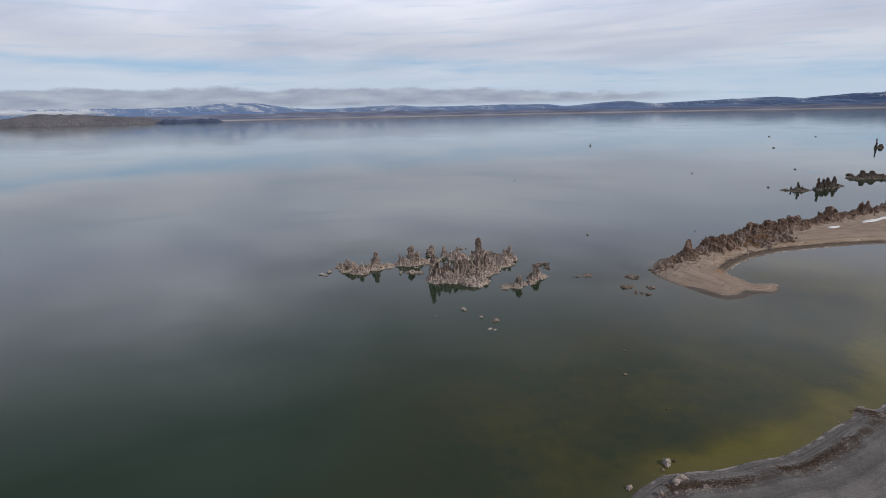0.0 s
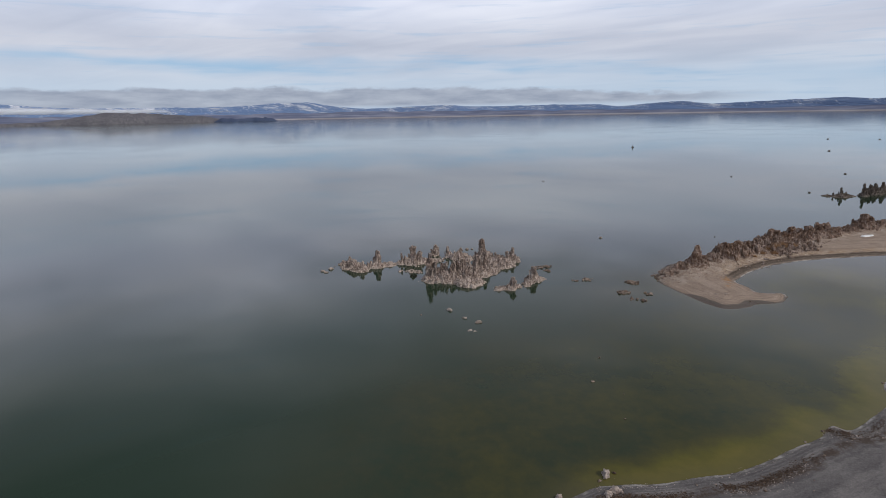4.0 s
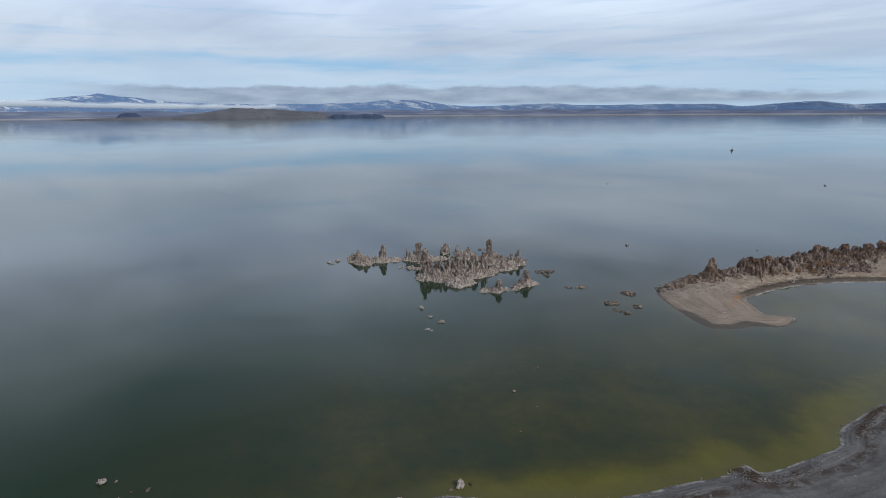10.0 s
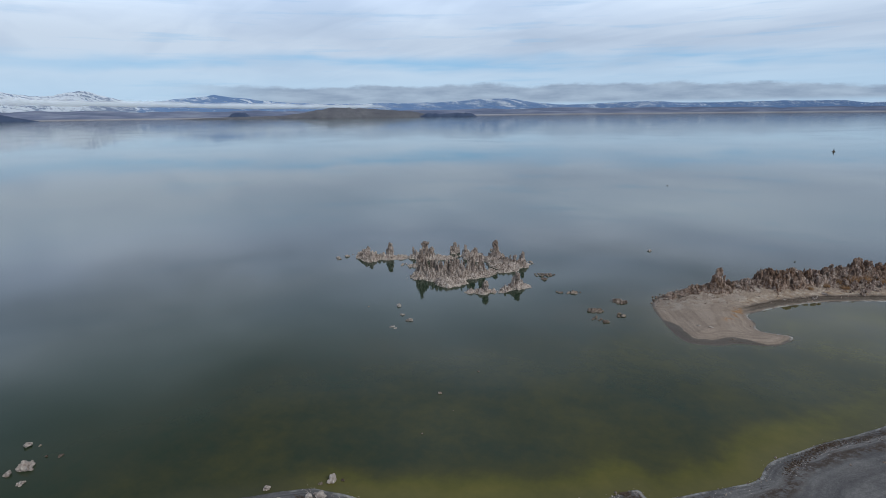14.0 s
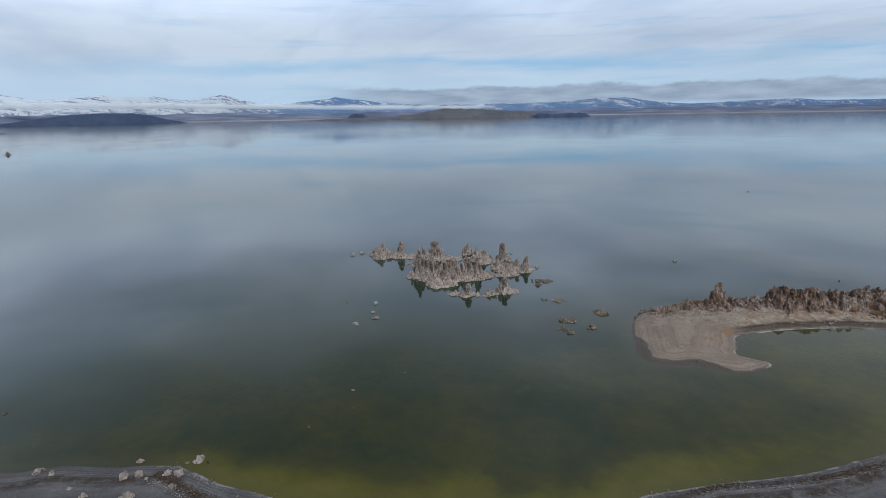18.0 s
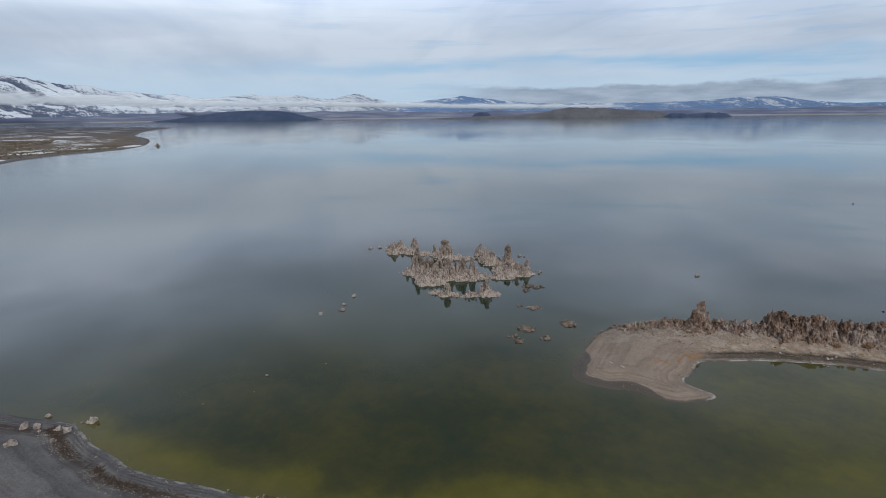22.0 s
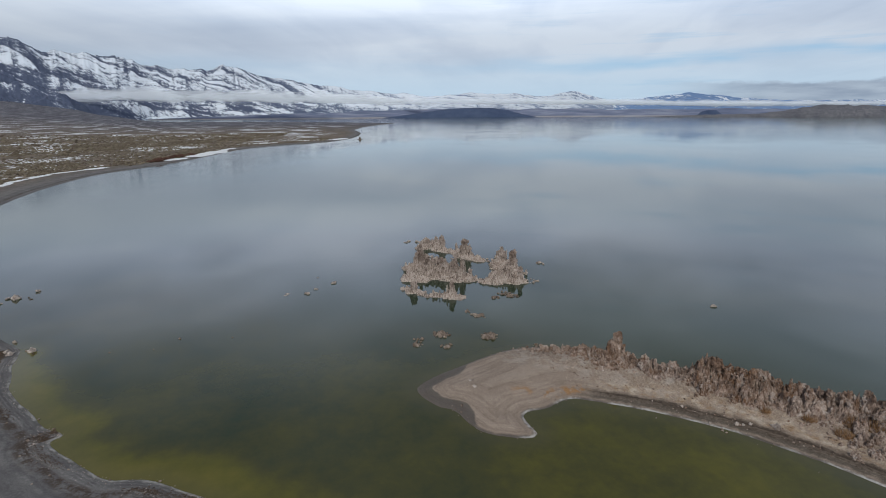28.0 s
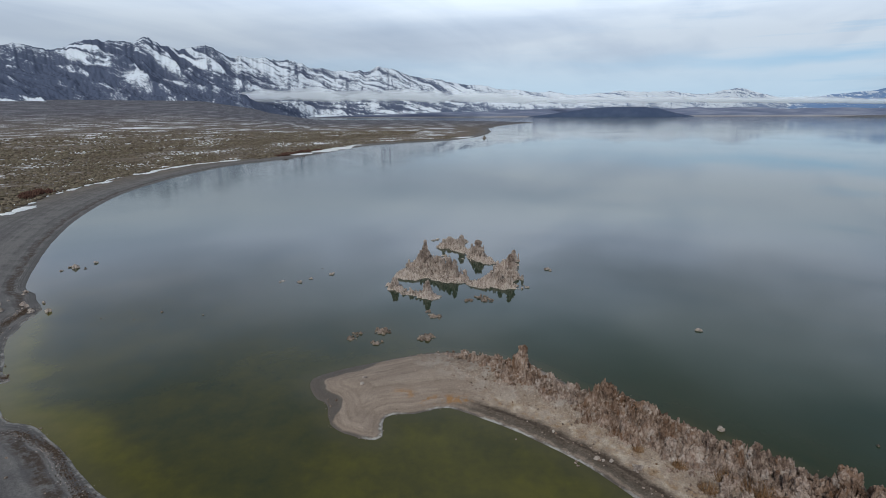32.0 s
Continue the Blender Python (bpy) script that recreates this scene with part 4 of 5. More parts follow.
def scatter(name, spots, mat, label, category, parent=None, kind="stuff", base=(1, 1, 1)):
    """Many small lumps joined: spots of x, y, z, radius, height."""
    s = np.array(spots, float)
    rs = np.random.RandomState(len(s))
    n, nv = len(s), len(LUMP_V)
    a = rs.rand(n) * 6.28
    v = LUMP_V[None] * (1 + 0.38 * (rs.rand(n, nv, 1) - 0.5) * 2)
    x, y = v[..., 0] * s[:, 3:4], v[..., 1] * s[:, 3:4] * (0.7 + 0.5 * rs.rand(n, 1))
    c, q = np.cos(a)[:, None], np.sin(a)[:, None]
    co = np.stack([s[:, 0:1] + x * c - y * q, s[:, 1:2] + x * q + y * c, s[:, 2:3] + v[..., 2] * s[:, 4:5]], -1)
    me = bpy.data.meshes.new(name)
    f = (LUMP_F[None] + (np.arange(n) * nv)[:, None, None]).reshape(-1, 3)
    me.vertices.add(n * nv)
    me.vertices.foreach_set("co", co.ravel())
    me.loops.add(f.size)
    me.loops.foreach_set("vertex_index", f.ravel().astype(np.int32))
    me.polygons.add(len(f))
    me.polygons.foreach_set("loop_start", np.arange(len(f)) * 3)
    me.polygons.foreach_set("use_smooth", np.zeros(len(f), bool))
    me.update(calc_edges=True)
    me.materials.append(mat)
    ob = new(name, me)
    if parent:
        ob.parent = parent
        ob.matrix_parent_inverse = parent.matrix_basis.inverted()
    return tagged(ob, label, category if not parent else "", kind=kind)


SEED = [1]


def nxt():
    SEED[0] += 1
    return SEED[0]


def formation(label, at, mat, towers=(), blobs=(), columns=(), rubble=(), land=False, crag=0.62, name="tufa_formation", group="tufa formations", rough=0.44):
    """One group of tufa: main towers (x, y, top, radius, cap), an apron, runs of small columns and loose rubble."""
    e = thing(name, at[0], at[1], 0, label, "rock formation", group)
    rng = random.Random(int(at[0] * 10) + 7)
    if land:
        blobs = list(blobs) + [(x + rng.uniform(-0.5, 0.5), y + rng.uniform(-0.5, 0.5), 1.5 + 1.5 * r, crag * top) for x, y, top, r, _ in towers]
        blobs += [(x1 + (x2 - x1) * (k + 0.5) / 9, y1 + (y2 - y1) * (k + 0.5) / 9, wide * 1.15, hi * crag * rng.uniform(0.5, 1.1)) for x1, y1, x2, y2, wide, lo, hi, _ in columns for k in range(9)]

    crust = []

    def base(x, y):
        return floor_at(x, y) - 0.5 if land else -0.4
    if blobs:
        skin = mound(blobs, seed=nxt(), rough=rough, floor=floor_many if land else None)
        co = [v.co.copy() for v in skin.verts if v.co.z > 0.1]
        part("apron", skin, mat, e, flat=True)
        for v in rng.sample(co, len(co) // (16 if land else 13)):
            r0 = 0.08 + 0.24 * rng.random() ** 2.2
            crust.append((v.x, v.y, v.z, r0, r0 * rng.uniform(0.7, 1.5)))
    for x, y, top, r, cap in towers:
        part("tower", tower(x, y, top * (0.88 if land else 1.0), r, base(x, y), nxt(), cap, 0.02, 0.38 if cap else 0.42), mat, e, flat=True)
        for _ in range(int(4 + r * 5)):
            a = rng.random() * 6.28
            d = r * rng.uniform(0.7, 1.5)
            cx, cy = x + d * math.cos(a), y + d * math.sin(a)
            part("column", tower(cx, cy, top * rng.uniform(0.28, 0.72), r * rng.uniform(0.22, 0.42), base(cx, cy), nxt(), 0, 0.04), mat, e, flat=True)
    for x1, y1, x2, y2, wide, lo, hi, count in columns:
        for k in range(int(count * (0.8 if land else 1.1))):
            t, s = rng.random(), rng.gauss(0, wide * 0.55)
            ln = math.hypot(x2 - x1, y2 - y1)
            cx, cy = x1 + (x2 - x1) * t - (y2 - y1) / ln * s, y1 + (y2 - y1) * t + (x2 - x1) / ln * s
            hh = rng.uniform(lo, hi) * (1 - 0.45 * min(1, abs(s) / wide))
            part("column", tower(cx, cy, hh + (floor_at(cx, cy) if land else 0), (0.24 + 0.62 * rng.random() ** 1.7) if land else 0.16 + 0.42 * rng.random() ** 2, base(cx, cy), nxt(), rng.choice((0, 0, 0.2)), 0.05, rng.uniform(0.35, 0.65)), mat, e, flat=True)
    spots = crust
    for x, y, r, count in rubble:
        for k in range(count):
            a, d = rng.random() * 6.28, r * math.sqrt(rng.random())
            px, py = x + d * math.cos(a), y + d * math.sin(a)
            s = 0.06 + 0.32 * rng.random() ** 2.4
            spots.append((px, py, (floor_at(px, py) if land else 0) + s * 0.15, s, s * rng.uniform(0.6, 1.0)))
    if spots:
        scatter("rubble", spots, mat, "", "", e)
    return e


# ---- the tufa islet in the middle ----
formation("main ridge of grey tufa columns rising from the lake", (7, 4), TUFA,
          towers=[(1.4, 2.4, 5.4, 0.85, 0), (4.0, 3.2, 3.0, 0.7, 0), (11.2, 7.2, 3.9, 0.7, 0), (13.0, 8.0, 3.9, 0.65, 0), (8.6, 5.2, 3.3, 0.7, 0), (6.2, 2.6, 3.2, 0.6, 0), (2.6, 1.4, 3.4, 0.5, 0)],
          blobs=[(2.6, 1.6, 3.3, 1.6), (6.0, 2.0, 3.8, 1.7), (9.0, 3.6, 3.8, 1.6), (12.0, 6.6, 3.6, 1.5), (10.2, -0.6, 3.2, 1.3), (14.6, 9.0, 1.9, 0.7)],
          columns=[(1.5, 1.8, 14.0, 8.6, 2.6, 1.6, 3.9, 70), (2.0, 0.2, 12.0, 2.0, 1.8, 0.9, 2.3, 30)], rubble=[(1.0, 0, 2, 20), (16, 10.5, 2, 30)])
part("slab", mound([(9.6, -2.0, 2.6, 1.5), (7.8, -1.2, 1.8, 1.2)], seed=nxt(), rough=0.2), TUFA, bpy.data.objects["tufa_formation"], "pale smooth hump of tufa")
formation("low grey tufa outcrop with one slim tower", (-15, 9.5), TUFA, towers=[(-12.2, 12.0, 3.4, 0.75, 0), (-19.0, 12.6, 1.6, 0.8, 0), (-17.4, 9.6, 1.8, 0.9, 0), (-14.8, 7.6, 1.9, 0.6, 0.1)],
          blobs=[(-18.4, 10.8, 2.8, 1.1), (-15.2, 8.2, 2.4, 0.9), (-12.3, 11.2, 2.3, 1.1), (-9.6, 12.7, 2.0, 0.6), (-20.5, 13.3, 1.6, 0.6)],
          columns=[(-18, 9.5, -13, 10.5, 1.0, 0.7, 1.5, 14)], rubble=[(-9.0, 13, 1.6, 25), (-21.5, 11.5, 1.5, 14)])
formation("broad tufa tower with a dark rounded crown", (-4, 15), TUFA, towers=[(-4.3, 15.0, 3.95, 1.05, 0.12), (-6.9, 13.9, 2.6, 0.36, 0), (-2.6, 15.6, 2.5, 0.7, 0), (-3.6, 13.9, 2.6, 0.6, 0)],
          blobs=[(-4.4, 14.8, 2.7, 1.6), (-1.2, 16.0, 2.2, 0.8), (-7.0, 13.8, 1.4, 0.8), (1.2, 16.8, 1.6, 0.5)], columns=[(-6, 13.8, -1.5, 14.8, 0.9, 1.0, 2.4, 16)], rubble=[(1.5, 18.0, 2.2, 40), (-3, 13, 2, 10)])
formation("low strip of grey tufa rubble awash", (-4, 7.2), TUFA, rubble=[(-5.5, 7.6, 1.0, 30), (-3.4, 7.2, 1.2, 44), (-1.8, 6.8, 1.0, 36)])
formation("small pale tufa tower standing in the water", (0.3, 22.6), TUFA, towers=[(0.3, 22.6, 2.4, 0.85, 0)], blobs=[(0.3, 22.5, 1.5, 0.6)], rubble=[(0.3, 22.4, 1.5, 8)])
formation("pale cone of tufa with two short towers", (5, 20.5), TUFA, towers=[(3.3, 21.9, 2.25, 0.5, 0), (6.7, 20.2, 2.3, 0.62, 0.35)],
          blobs=[(6.6, 19.6, 2.7, 1.5), (8.6, 18.6, 2.2, 0.8), (4.4, 21.2, 1.8, 0.8)], rubble=[(9.6, 19.2, 1.6, 20)])
formation("tall tufa pillar with a flat cap on a pale fluted mound", (15, 17), TUFA, towers=[(12.0, 20.1, 4.6, 0.78, 0.22), (17.8, 16.5, 2.6, 0.5, 0), (19.3, 18.2, 3.1, 0.6, 0)],
          blobs=[(12.4, 19.2, 2.9, 2.2), (15.0, 16.2, 3.4, 1.7), (17.6, 13.6, 2.8, 1.1), (18.6, 17.4, 2.6, 1.5), (16.8, 11.4, 1.6, 0.6)],
          columns=[(13, 17.5, 18.5, 15.0, 2.2, 0.9, 2.2, 30), (16.5, 11.5, 20.3, 17.5, 0.6, 0.5, 1.2, 14)], rubble=[(19.8, 20.4, 1.6, 20), (16.5, 11, 1.4, 14)])
formation("small leaning tufa tower with a rubble tail", (18.6, -4), TUFA, towers=[(19.0, -3.95, 2.3, 0.55, 0)], blobs=[(18.4, -4.1, 1.9, 0.9), (16.6, -4.6, 1.3, 0.5), (20.4, -2.9, 1.1, 0.4)],
          columns=[(16.2, -4.6, 19.5, -3.6, 0.5, 0.4, 1.2, 8)], rubble=[(17, -4.4, 1.6, 14), (20.6, -2.6, 1.0, 10)])
formation("tufa tower on a low apron beside rubble", (23, 1.5), TUFA, towers=[(23.4, 2.1, 2.85, 0.7, 0)], blobs=[(23.4, 2.0, 2.0, 1.1), (22.2, -0.6, 1.4, 0.5), (22.0, -1.9, 1.1, 0.4), (25.0, 3.2, 1.2, 0.4)],
          columns=[(22, -1.5, 24.4, 2.8, 0.6, 0.4, 1.3, 9)], rubble=[(22, -1.6, 1.3, 24), (24.6, 2.6, 1.2, 12)])
formation("low reef of broken tufa awash", (26, 11), TUFA_REEF, rubble=[(25.4, 12.0, 1.3, 40), (27.2, 12.8, 1.1, 40), (26.7, 9.4, 0.9, 26)])
for x, y, r, c in ((34.9, 3.0, 1.1, 22), (32.0, 1.9, 0.6, 6), (40.4, -5.6, 1.3, 34), (43.3, 1.0, 1.4, 40), (43.0, -10.2, 0.8, 14), (44.9, -6.3, 0.9, 12), (41.0, -9.6, 1.2, 8), (33.6, 2.2, 0.4, 4)):
    formation("flat reef of broken tufa stones in shallow water", (x, y), TUFA_REEF, rubble=[(x, y, r, int(c * 1.6)), (x, y, r * 0.5, c)], name="tufa_reef", group="reefs")

# ---- loose rocks in the lake and on the beach ----
LAKE_ROCKS = [(7.4, -17.5, 0.72, 0.42), (12.9, -23.1, 0.6, 0.42), (10.4, -21.4, 0.4, 0.3), (11.7, -26.8, 0.5, 0.12), (12.4, -27.2, 0.35, 0.1), (2.6, -20.2, 0.25, 0.1), (-23.7, 6.6, 0.6, 0.35),
              (-22.6, 5.6, 0.55, 0.35), (-22.4, 8.4, 0.8, 0.6), (7.7, 28.5, 0.7, 0.45), (9.0, 28.9, 0.4, 0.3), (44.1, 43.2, 0.55, 0.45), (71.3, 31.2, 0.42, 0.5), (30.8, -36.1, 0.2, 0.14), (28.7, -43.7, 0.28, 0.2),
              (32.0, -46.8, 0.15, 0.1), (30.9, -52.7, 0.15, 0.11)]
WEST_ROCKS = [(-2.3, -75.0, 0.95, 0.9), (-6.4, -72.6, 0.5, 0.45), (-2.8, -76.4, 0.5, 0.35), (0.0, -76.7, 0.4, 0.3), (-2.5, -72.9, 0.2, 0.15), (-1.3, -72.2, 0.3, 0.2), (-5.2, -72.0, 0.2, 0.15), (26.9, -63.4, 0.55, 0.7),
              (27.8, -63.0, 0.25, 0.2), (26.2, -64.3, 0.3, 0.2)]
for i, (x, y, r, h) in enumerate(LAKE_ROCKS + WEST_ROCKS):
    tagged(part("rock", stone(x, y, h * 0.25, r * 0.75, h * 0.65, 300 + i), TUFA_PALE if r > 0.3 else TUFA_REEF, flat=True), "grey tufa boulder standing out of the still water", "rock", "lake rocks")
for i, (x, y, r, h) in enumerate([(15.8, -74.1, 0.6, 0.5), (24.1, -73.1, 0.45, 0.4), (27.5, -70.8, 0.7, 0.6), (23.8, -69.4, 0.7, 0.7), (27.3, -65.9, 0.8, 0.4), (22.0, -67.1, 0.45, 0.4), (24.5, -68.4, 0.5, 0.5), (25.9, -68.3, 0.3, 0.25),
                                  (21.7, -73.4, 0.35, 0.2), (29.0, -67.4, 0.4, 0.3), (26.6, -66.6, 0.6, 0.45), (17.2, -73.4, 0.5, 0.35), (74.3, 13.9, 0.3, 0.25), (75.5, 16.4, 0.35, 0.3), (75.9, 16.9, 0.3, 0.2), (76.1, 17.6, 0.3, 0.25), (77.6, 19.6, 0.7, 0.4), (70.6, 13.4, 0.3, 0.2), (57.1, -7.3, 0.5, 0.12), (58.6, -7.5, 0.55, 0.12)]):
    tagged(part("rock", stone(x, y, floor_at(x, y) + h * 0.3, r * 0.62, h * 0.7, 400 + i), TUFA_PALE, flat=True), "pale crumbly tufa boulder lying on the beach", "rock", "beach rocks")

# ---- the ridge on the spit ----
formation("low knobbly brown tufa at the tip of the spit", (53.5, 7.5), TUFA_BROWN, towers=[(55.4, 9.6, 1.9, 0.55, 0), (57.0, 10.0, 1.6, 0.5, 0)],
          columns=[(50.2, 5.6, 57.5, 11.0, 1.6, 0.25, 0.9, 50)], rubble=[(50.5, 5.2, 2.2, 60), (53, 8.5, 2.6, 70), (56, 11.5, 2.5, 60)], land=True, crag=0.3, name="tufa_ridge", group="spit ridge")
formation("tall jagged brown tufa pillar with a broken top", (59.4, 12.3), TUFA_BROWN, towers=[(59.5, 12.3, 5.9, 0.8, 0), (59.0, 11.8, 4.4, 0.85, 0), (60.3, 13.1, 2.8, 0.65, 0), (58.3, 11.2, 2.5, 0.6, 0), (58.4, 11.0, 1.9, 0.45, 0)],
          columns=[(58, 10.8, 61.5, 14.0, 1.3, 0.6, 1.7, 24)], rubble=[(59, 10.5, 2.0, 50), (60.5, 14, 2.0, 30)], land=True, crag=0.26, name="tufa_ridge", group="spit ridge")
formation("row of short pale tufa spires", (64, 16.2), TUFA_RIDGE, towers=[(62.4, 15.0, 2.6, 0.34, 0), (64.4, 16.7, 2.9, 0.42, 0), (65.4, 16.9, 2.5, 0.36, 0)],
          columns=[(61.5, 14.0, 67, 18.6, 1.5, 0.5, 1.6, 36)], rubble=[(63, 14.5, 2.0, 50), (65.5, 17.5, 2.2, 40)], land=True, crag=0.35, name="tufa_ridge", group="spit ridge")
formation("massive brown and grey tufa wall with vertical streaks", (70.3, 21), TUFA_BROWN,
          towers=[(68.1, 20.0, 4.6, 1.25, 0), (69.6, 20.9, 3.9, 1.1, 0), (71.0, 21.6, 4.1, 0.9, 0), (72.2, 22.4, 4.6, 1.3, 0.05), (73.6, 23.6, 3.7, 1.0, 0)],
          blobs=(), columns=[(66.8, 18.6, 75, 23.8, 2.0, 0.7, 2.6, 46)], rubble=[(69.0, 18.0, 2.2, 40), (72.5, 20.6, 2.2, 40)], land=True, name="tufa_ridge", group="spit ridge")
formation("pinkish grey tufa wall with a white-capped spire", (79, 28.5), TUFA_RIDGE,
          towers=[(75.4, 25.2, 3.6, 0.95, 0), (77.0, 26.6, 3.3, 0.9, 0), (78.6, 28.4, 3.7, 0.8, 0), (79.7, 29.5, 4.4, 0.5, 0.25), (81.2, 30.8, 3.7, 0.9, 0), (82.6, 32.0, 3.2, 0.7, 0)],
          columns=[(74.5, 23.6, 84, 31.5, 2.3, 0.7, 2.7, 60)], rubble=[(77, 24, 2.6, 50), (81, 27, 2.6, 50)], land=True, name="tufa_ridge", group="spit ridge")
formation("jagged dark brown tufa crags along the spit", (90, 37), TUFA_BROWN,
          towers=[(84.6, 34.2, 5.0, 1.2, 0), (86.6, 35.2, 4.6, 1.2, 0), (88.8, 36.6, 3.8, 1.0, 0), (91.6, 38.2, 4.7, 1.3, 0), (94.2, 39.6, 4.0, 1.1, 0), (97.2, 41.2, 4.4, 1.3, 0.1)],
          crag=0.5, columns=[(84, 32.5, 98.5, 40.5, 2.3, 0.5, 2.0, 64)], rubble=[(86, 31, 2.8, 40), (94, 36.5, 3, 40)], land=True, name="tufa_ridge", group="spit ridge")
formation("broken line of dark tufa crags on the sandy neck", (115, 51), TUFA_BROWN,
          towers=[(100.6, 43.2, 4.8, 1.6, 0), (103.6, 45.0, 4.4, 1.5, 0), (107.4, 47.0, 2.5, 1.2, 0), (112, 49.6, 2.2, 1.0, 0), (117.6, 53.2, 5.7, 1.6, 0), (120, 54.4, 4.6, 1.2, 0)],
          crag=0.45, columns=[(99, 41.5, 123, 55, 2.4, 0.4, 1.8, 70)], land=True, name="tufa_ridge", group="spit ridge")
formation("far dark tufa crags at the root of the spit", (135, 63), TUFA_BROWN,
          towers=[(124, 56.4, 2.8, 1.2, 0), (129.6, 59.4, 3.0, 1.2, 0), (133, 61.2, 5.2, 0.9, 0), (136, 62.8, 5.5, 0.8, 0), (141.6, 66.2, 2.6, 1.2, 0), (147, 69.4, 4.6, 0.9, 0)],
          crag=0.4, columns=[(123, 55.5, 149, 70.5, 2.2, 0.4, 1.6, 44)], land=True, name="tufa_ridge", group="spit ridge")

formation("crowd of small pale tufa knobs on the slope of the spit", (86, 28.5), TUFA_RIDGE,
          towers=[(84.4, 29.6, 2.3, 0.5, 0), (87.6, 31.4, 2.2, 0.5, 0), (90.5, 32.6, 2.4, 0.6, 0)],
          columns=[(81.5, 25.6, 94, 33.0, 3.4, 0.3, 0.95, 95)], rubble=[(82, 25, 2.6, 60), (87, 28, 3.2, 90), (91, 30, 3.0, 70)], land=True, crag=0.22, name="tufa_ridge", group="spit ridge")

# ---- tufa farther out in the lake ----
formation("distant grey tufa islet with one spire", (148.6, 121), TUFA_DARK, towers=[(148.6, 120, 3.4, 0.55, 0)], blobs=[(148.6, 120, 3.2, 0.9), (152.5, 121.5, 2.4, 0.6), (144.5, 122, 2.0, 0.5)], columns=[(145.5, 120.5, 152, 121, 1.0, 0.6, 2.2, 12)], rubble=[(148, 120, 4, 20)])
formation("distant jagged grey tufa islet", (163, 127), TUFA_DARK, towers=[(157.6, 121.5, 4.8, 0.7, 0), (160, 124, 2.6, 0.7, 0), (163.4, 127, 3.6, 0.9, 0), (166.6, 129.5, 3.8, 0.8, 0), (170, 130.4, 4.2, 0.8, 0)],
          blobs=[(158, 122, 2.2, 1.3), (164, 127, 3.2, 1.7), (169, 130, 3.4, 1.8), (173.5, 132.5, 2.2, 0.8)], columns=[(157, 121.5, 172, 131.5, 1.4, 1.2, 3.6, 26)], rubble=[(166, 128, 6, 20)])
formation("distant low dark tufa islet", (203, 156), TUFA_DARK, towers=[(201, 157, 3.6, 1.4, 0), (206, 158, 3.2, 1.5, 0)], blobs=[(197, 156.5, 4.0, 1.4), (203, 157, 5.0, 2.2), (210, 157, 5.0, 1.8)])
formation("lone dark tufa post far out in the water", (138.6, 436), TUFA_DARK, towers=[(138.6, 436, 2.4, 0.34, 0.2)], blobs=[(138.6, 436, 1.6, 0.5)])
formation("lone dark tufa post beside the cape", (-636.8, 105), TUFA_DARK, towers=[(-636.8, 105, 3.2, 1.2, 0)], blobs=[(-636.8, 105, 3.6, 0.8)])
formation("pair of dark tufa posts far out in the water", (343, 342), TUFA_DARK, towers=[(341.5, 342, 7.2, 0.75, 0.15), (346.5, 344, 2.6, 1.4, 0)], blobs=[(344, 343, 3.6, 0.8)])
for i, (x, y, r) in enumerate([(363.8, 537, 0.9), (273, 363, 0.8), (404, 518, 0.9), (37.4, 174.8, 0.28), (134.3, 190.2, 0.4), (194.5, 200, 0.6), (142.8, 131.4, 0.45), (204, 170, 1.1), (75.3, 45.5, 0.2)]):
    tagged(part("rock", stone(x, y, 0.2 * r, r, 0.8 * r, 500 + i), TUFA_DARK), "small dark rock far out in the lake", "rock", "lake rocks")


# ---- scrub, willows, snow, pebbles ----
def scrub_spots(count, x0, x1, inland0, inland1, seed):
    rs = np.random.RandomState(seed)
    t = rs.rand(count * 3)
    px = x0 + (x1 - x0) * t
    py = np.interp(px, [p[0] for p in WEST], [p[1] for p in WEST]) - inland0 - (inland1 - inland0) * rs.rand(count * 3) ** 1.6
    z, sd, _ = ground_height(px, py)
    clump = fractal(px / 18, py / 18, 3)
    ok = (sd > 13) & (clump + 0.5 * rs.rand(len(px)) > 0.05)
    px, py, z = px[ok][:count], py[ok][:count], z[ok][:count]
    r = 0.35 + 0.75 * rs.rand(len(px)) ** 2
    return np.column_stack([px, py, z + 0.2 * r, r, r * 0.7])


spots = np.vstack([scrub_spots(9000, -330, -55, 25, 180, 5), scrub_spots(7000, -660, -300, 14, 260, 6)])
distant = np.vstack([scrub_spots(7000, -420, -90, 150, 520, 7), scrub_spots(8000, -900, -380, 120, 620, 8)])
distant[:, 3:] *= 1.7
spots = np.vstack([spots, distant])
scatter("sagebrush", spots, SAGE, "low grey-green sagebrush and dry grass tufts on the plain", "scrub")


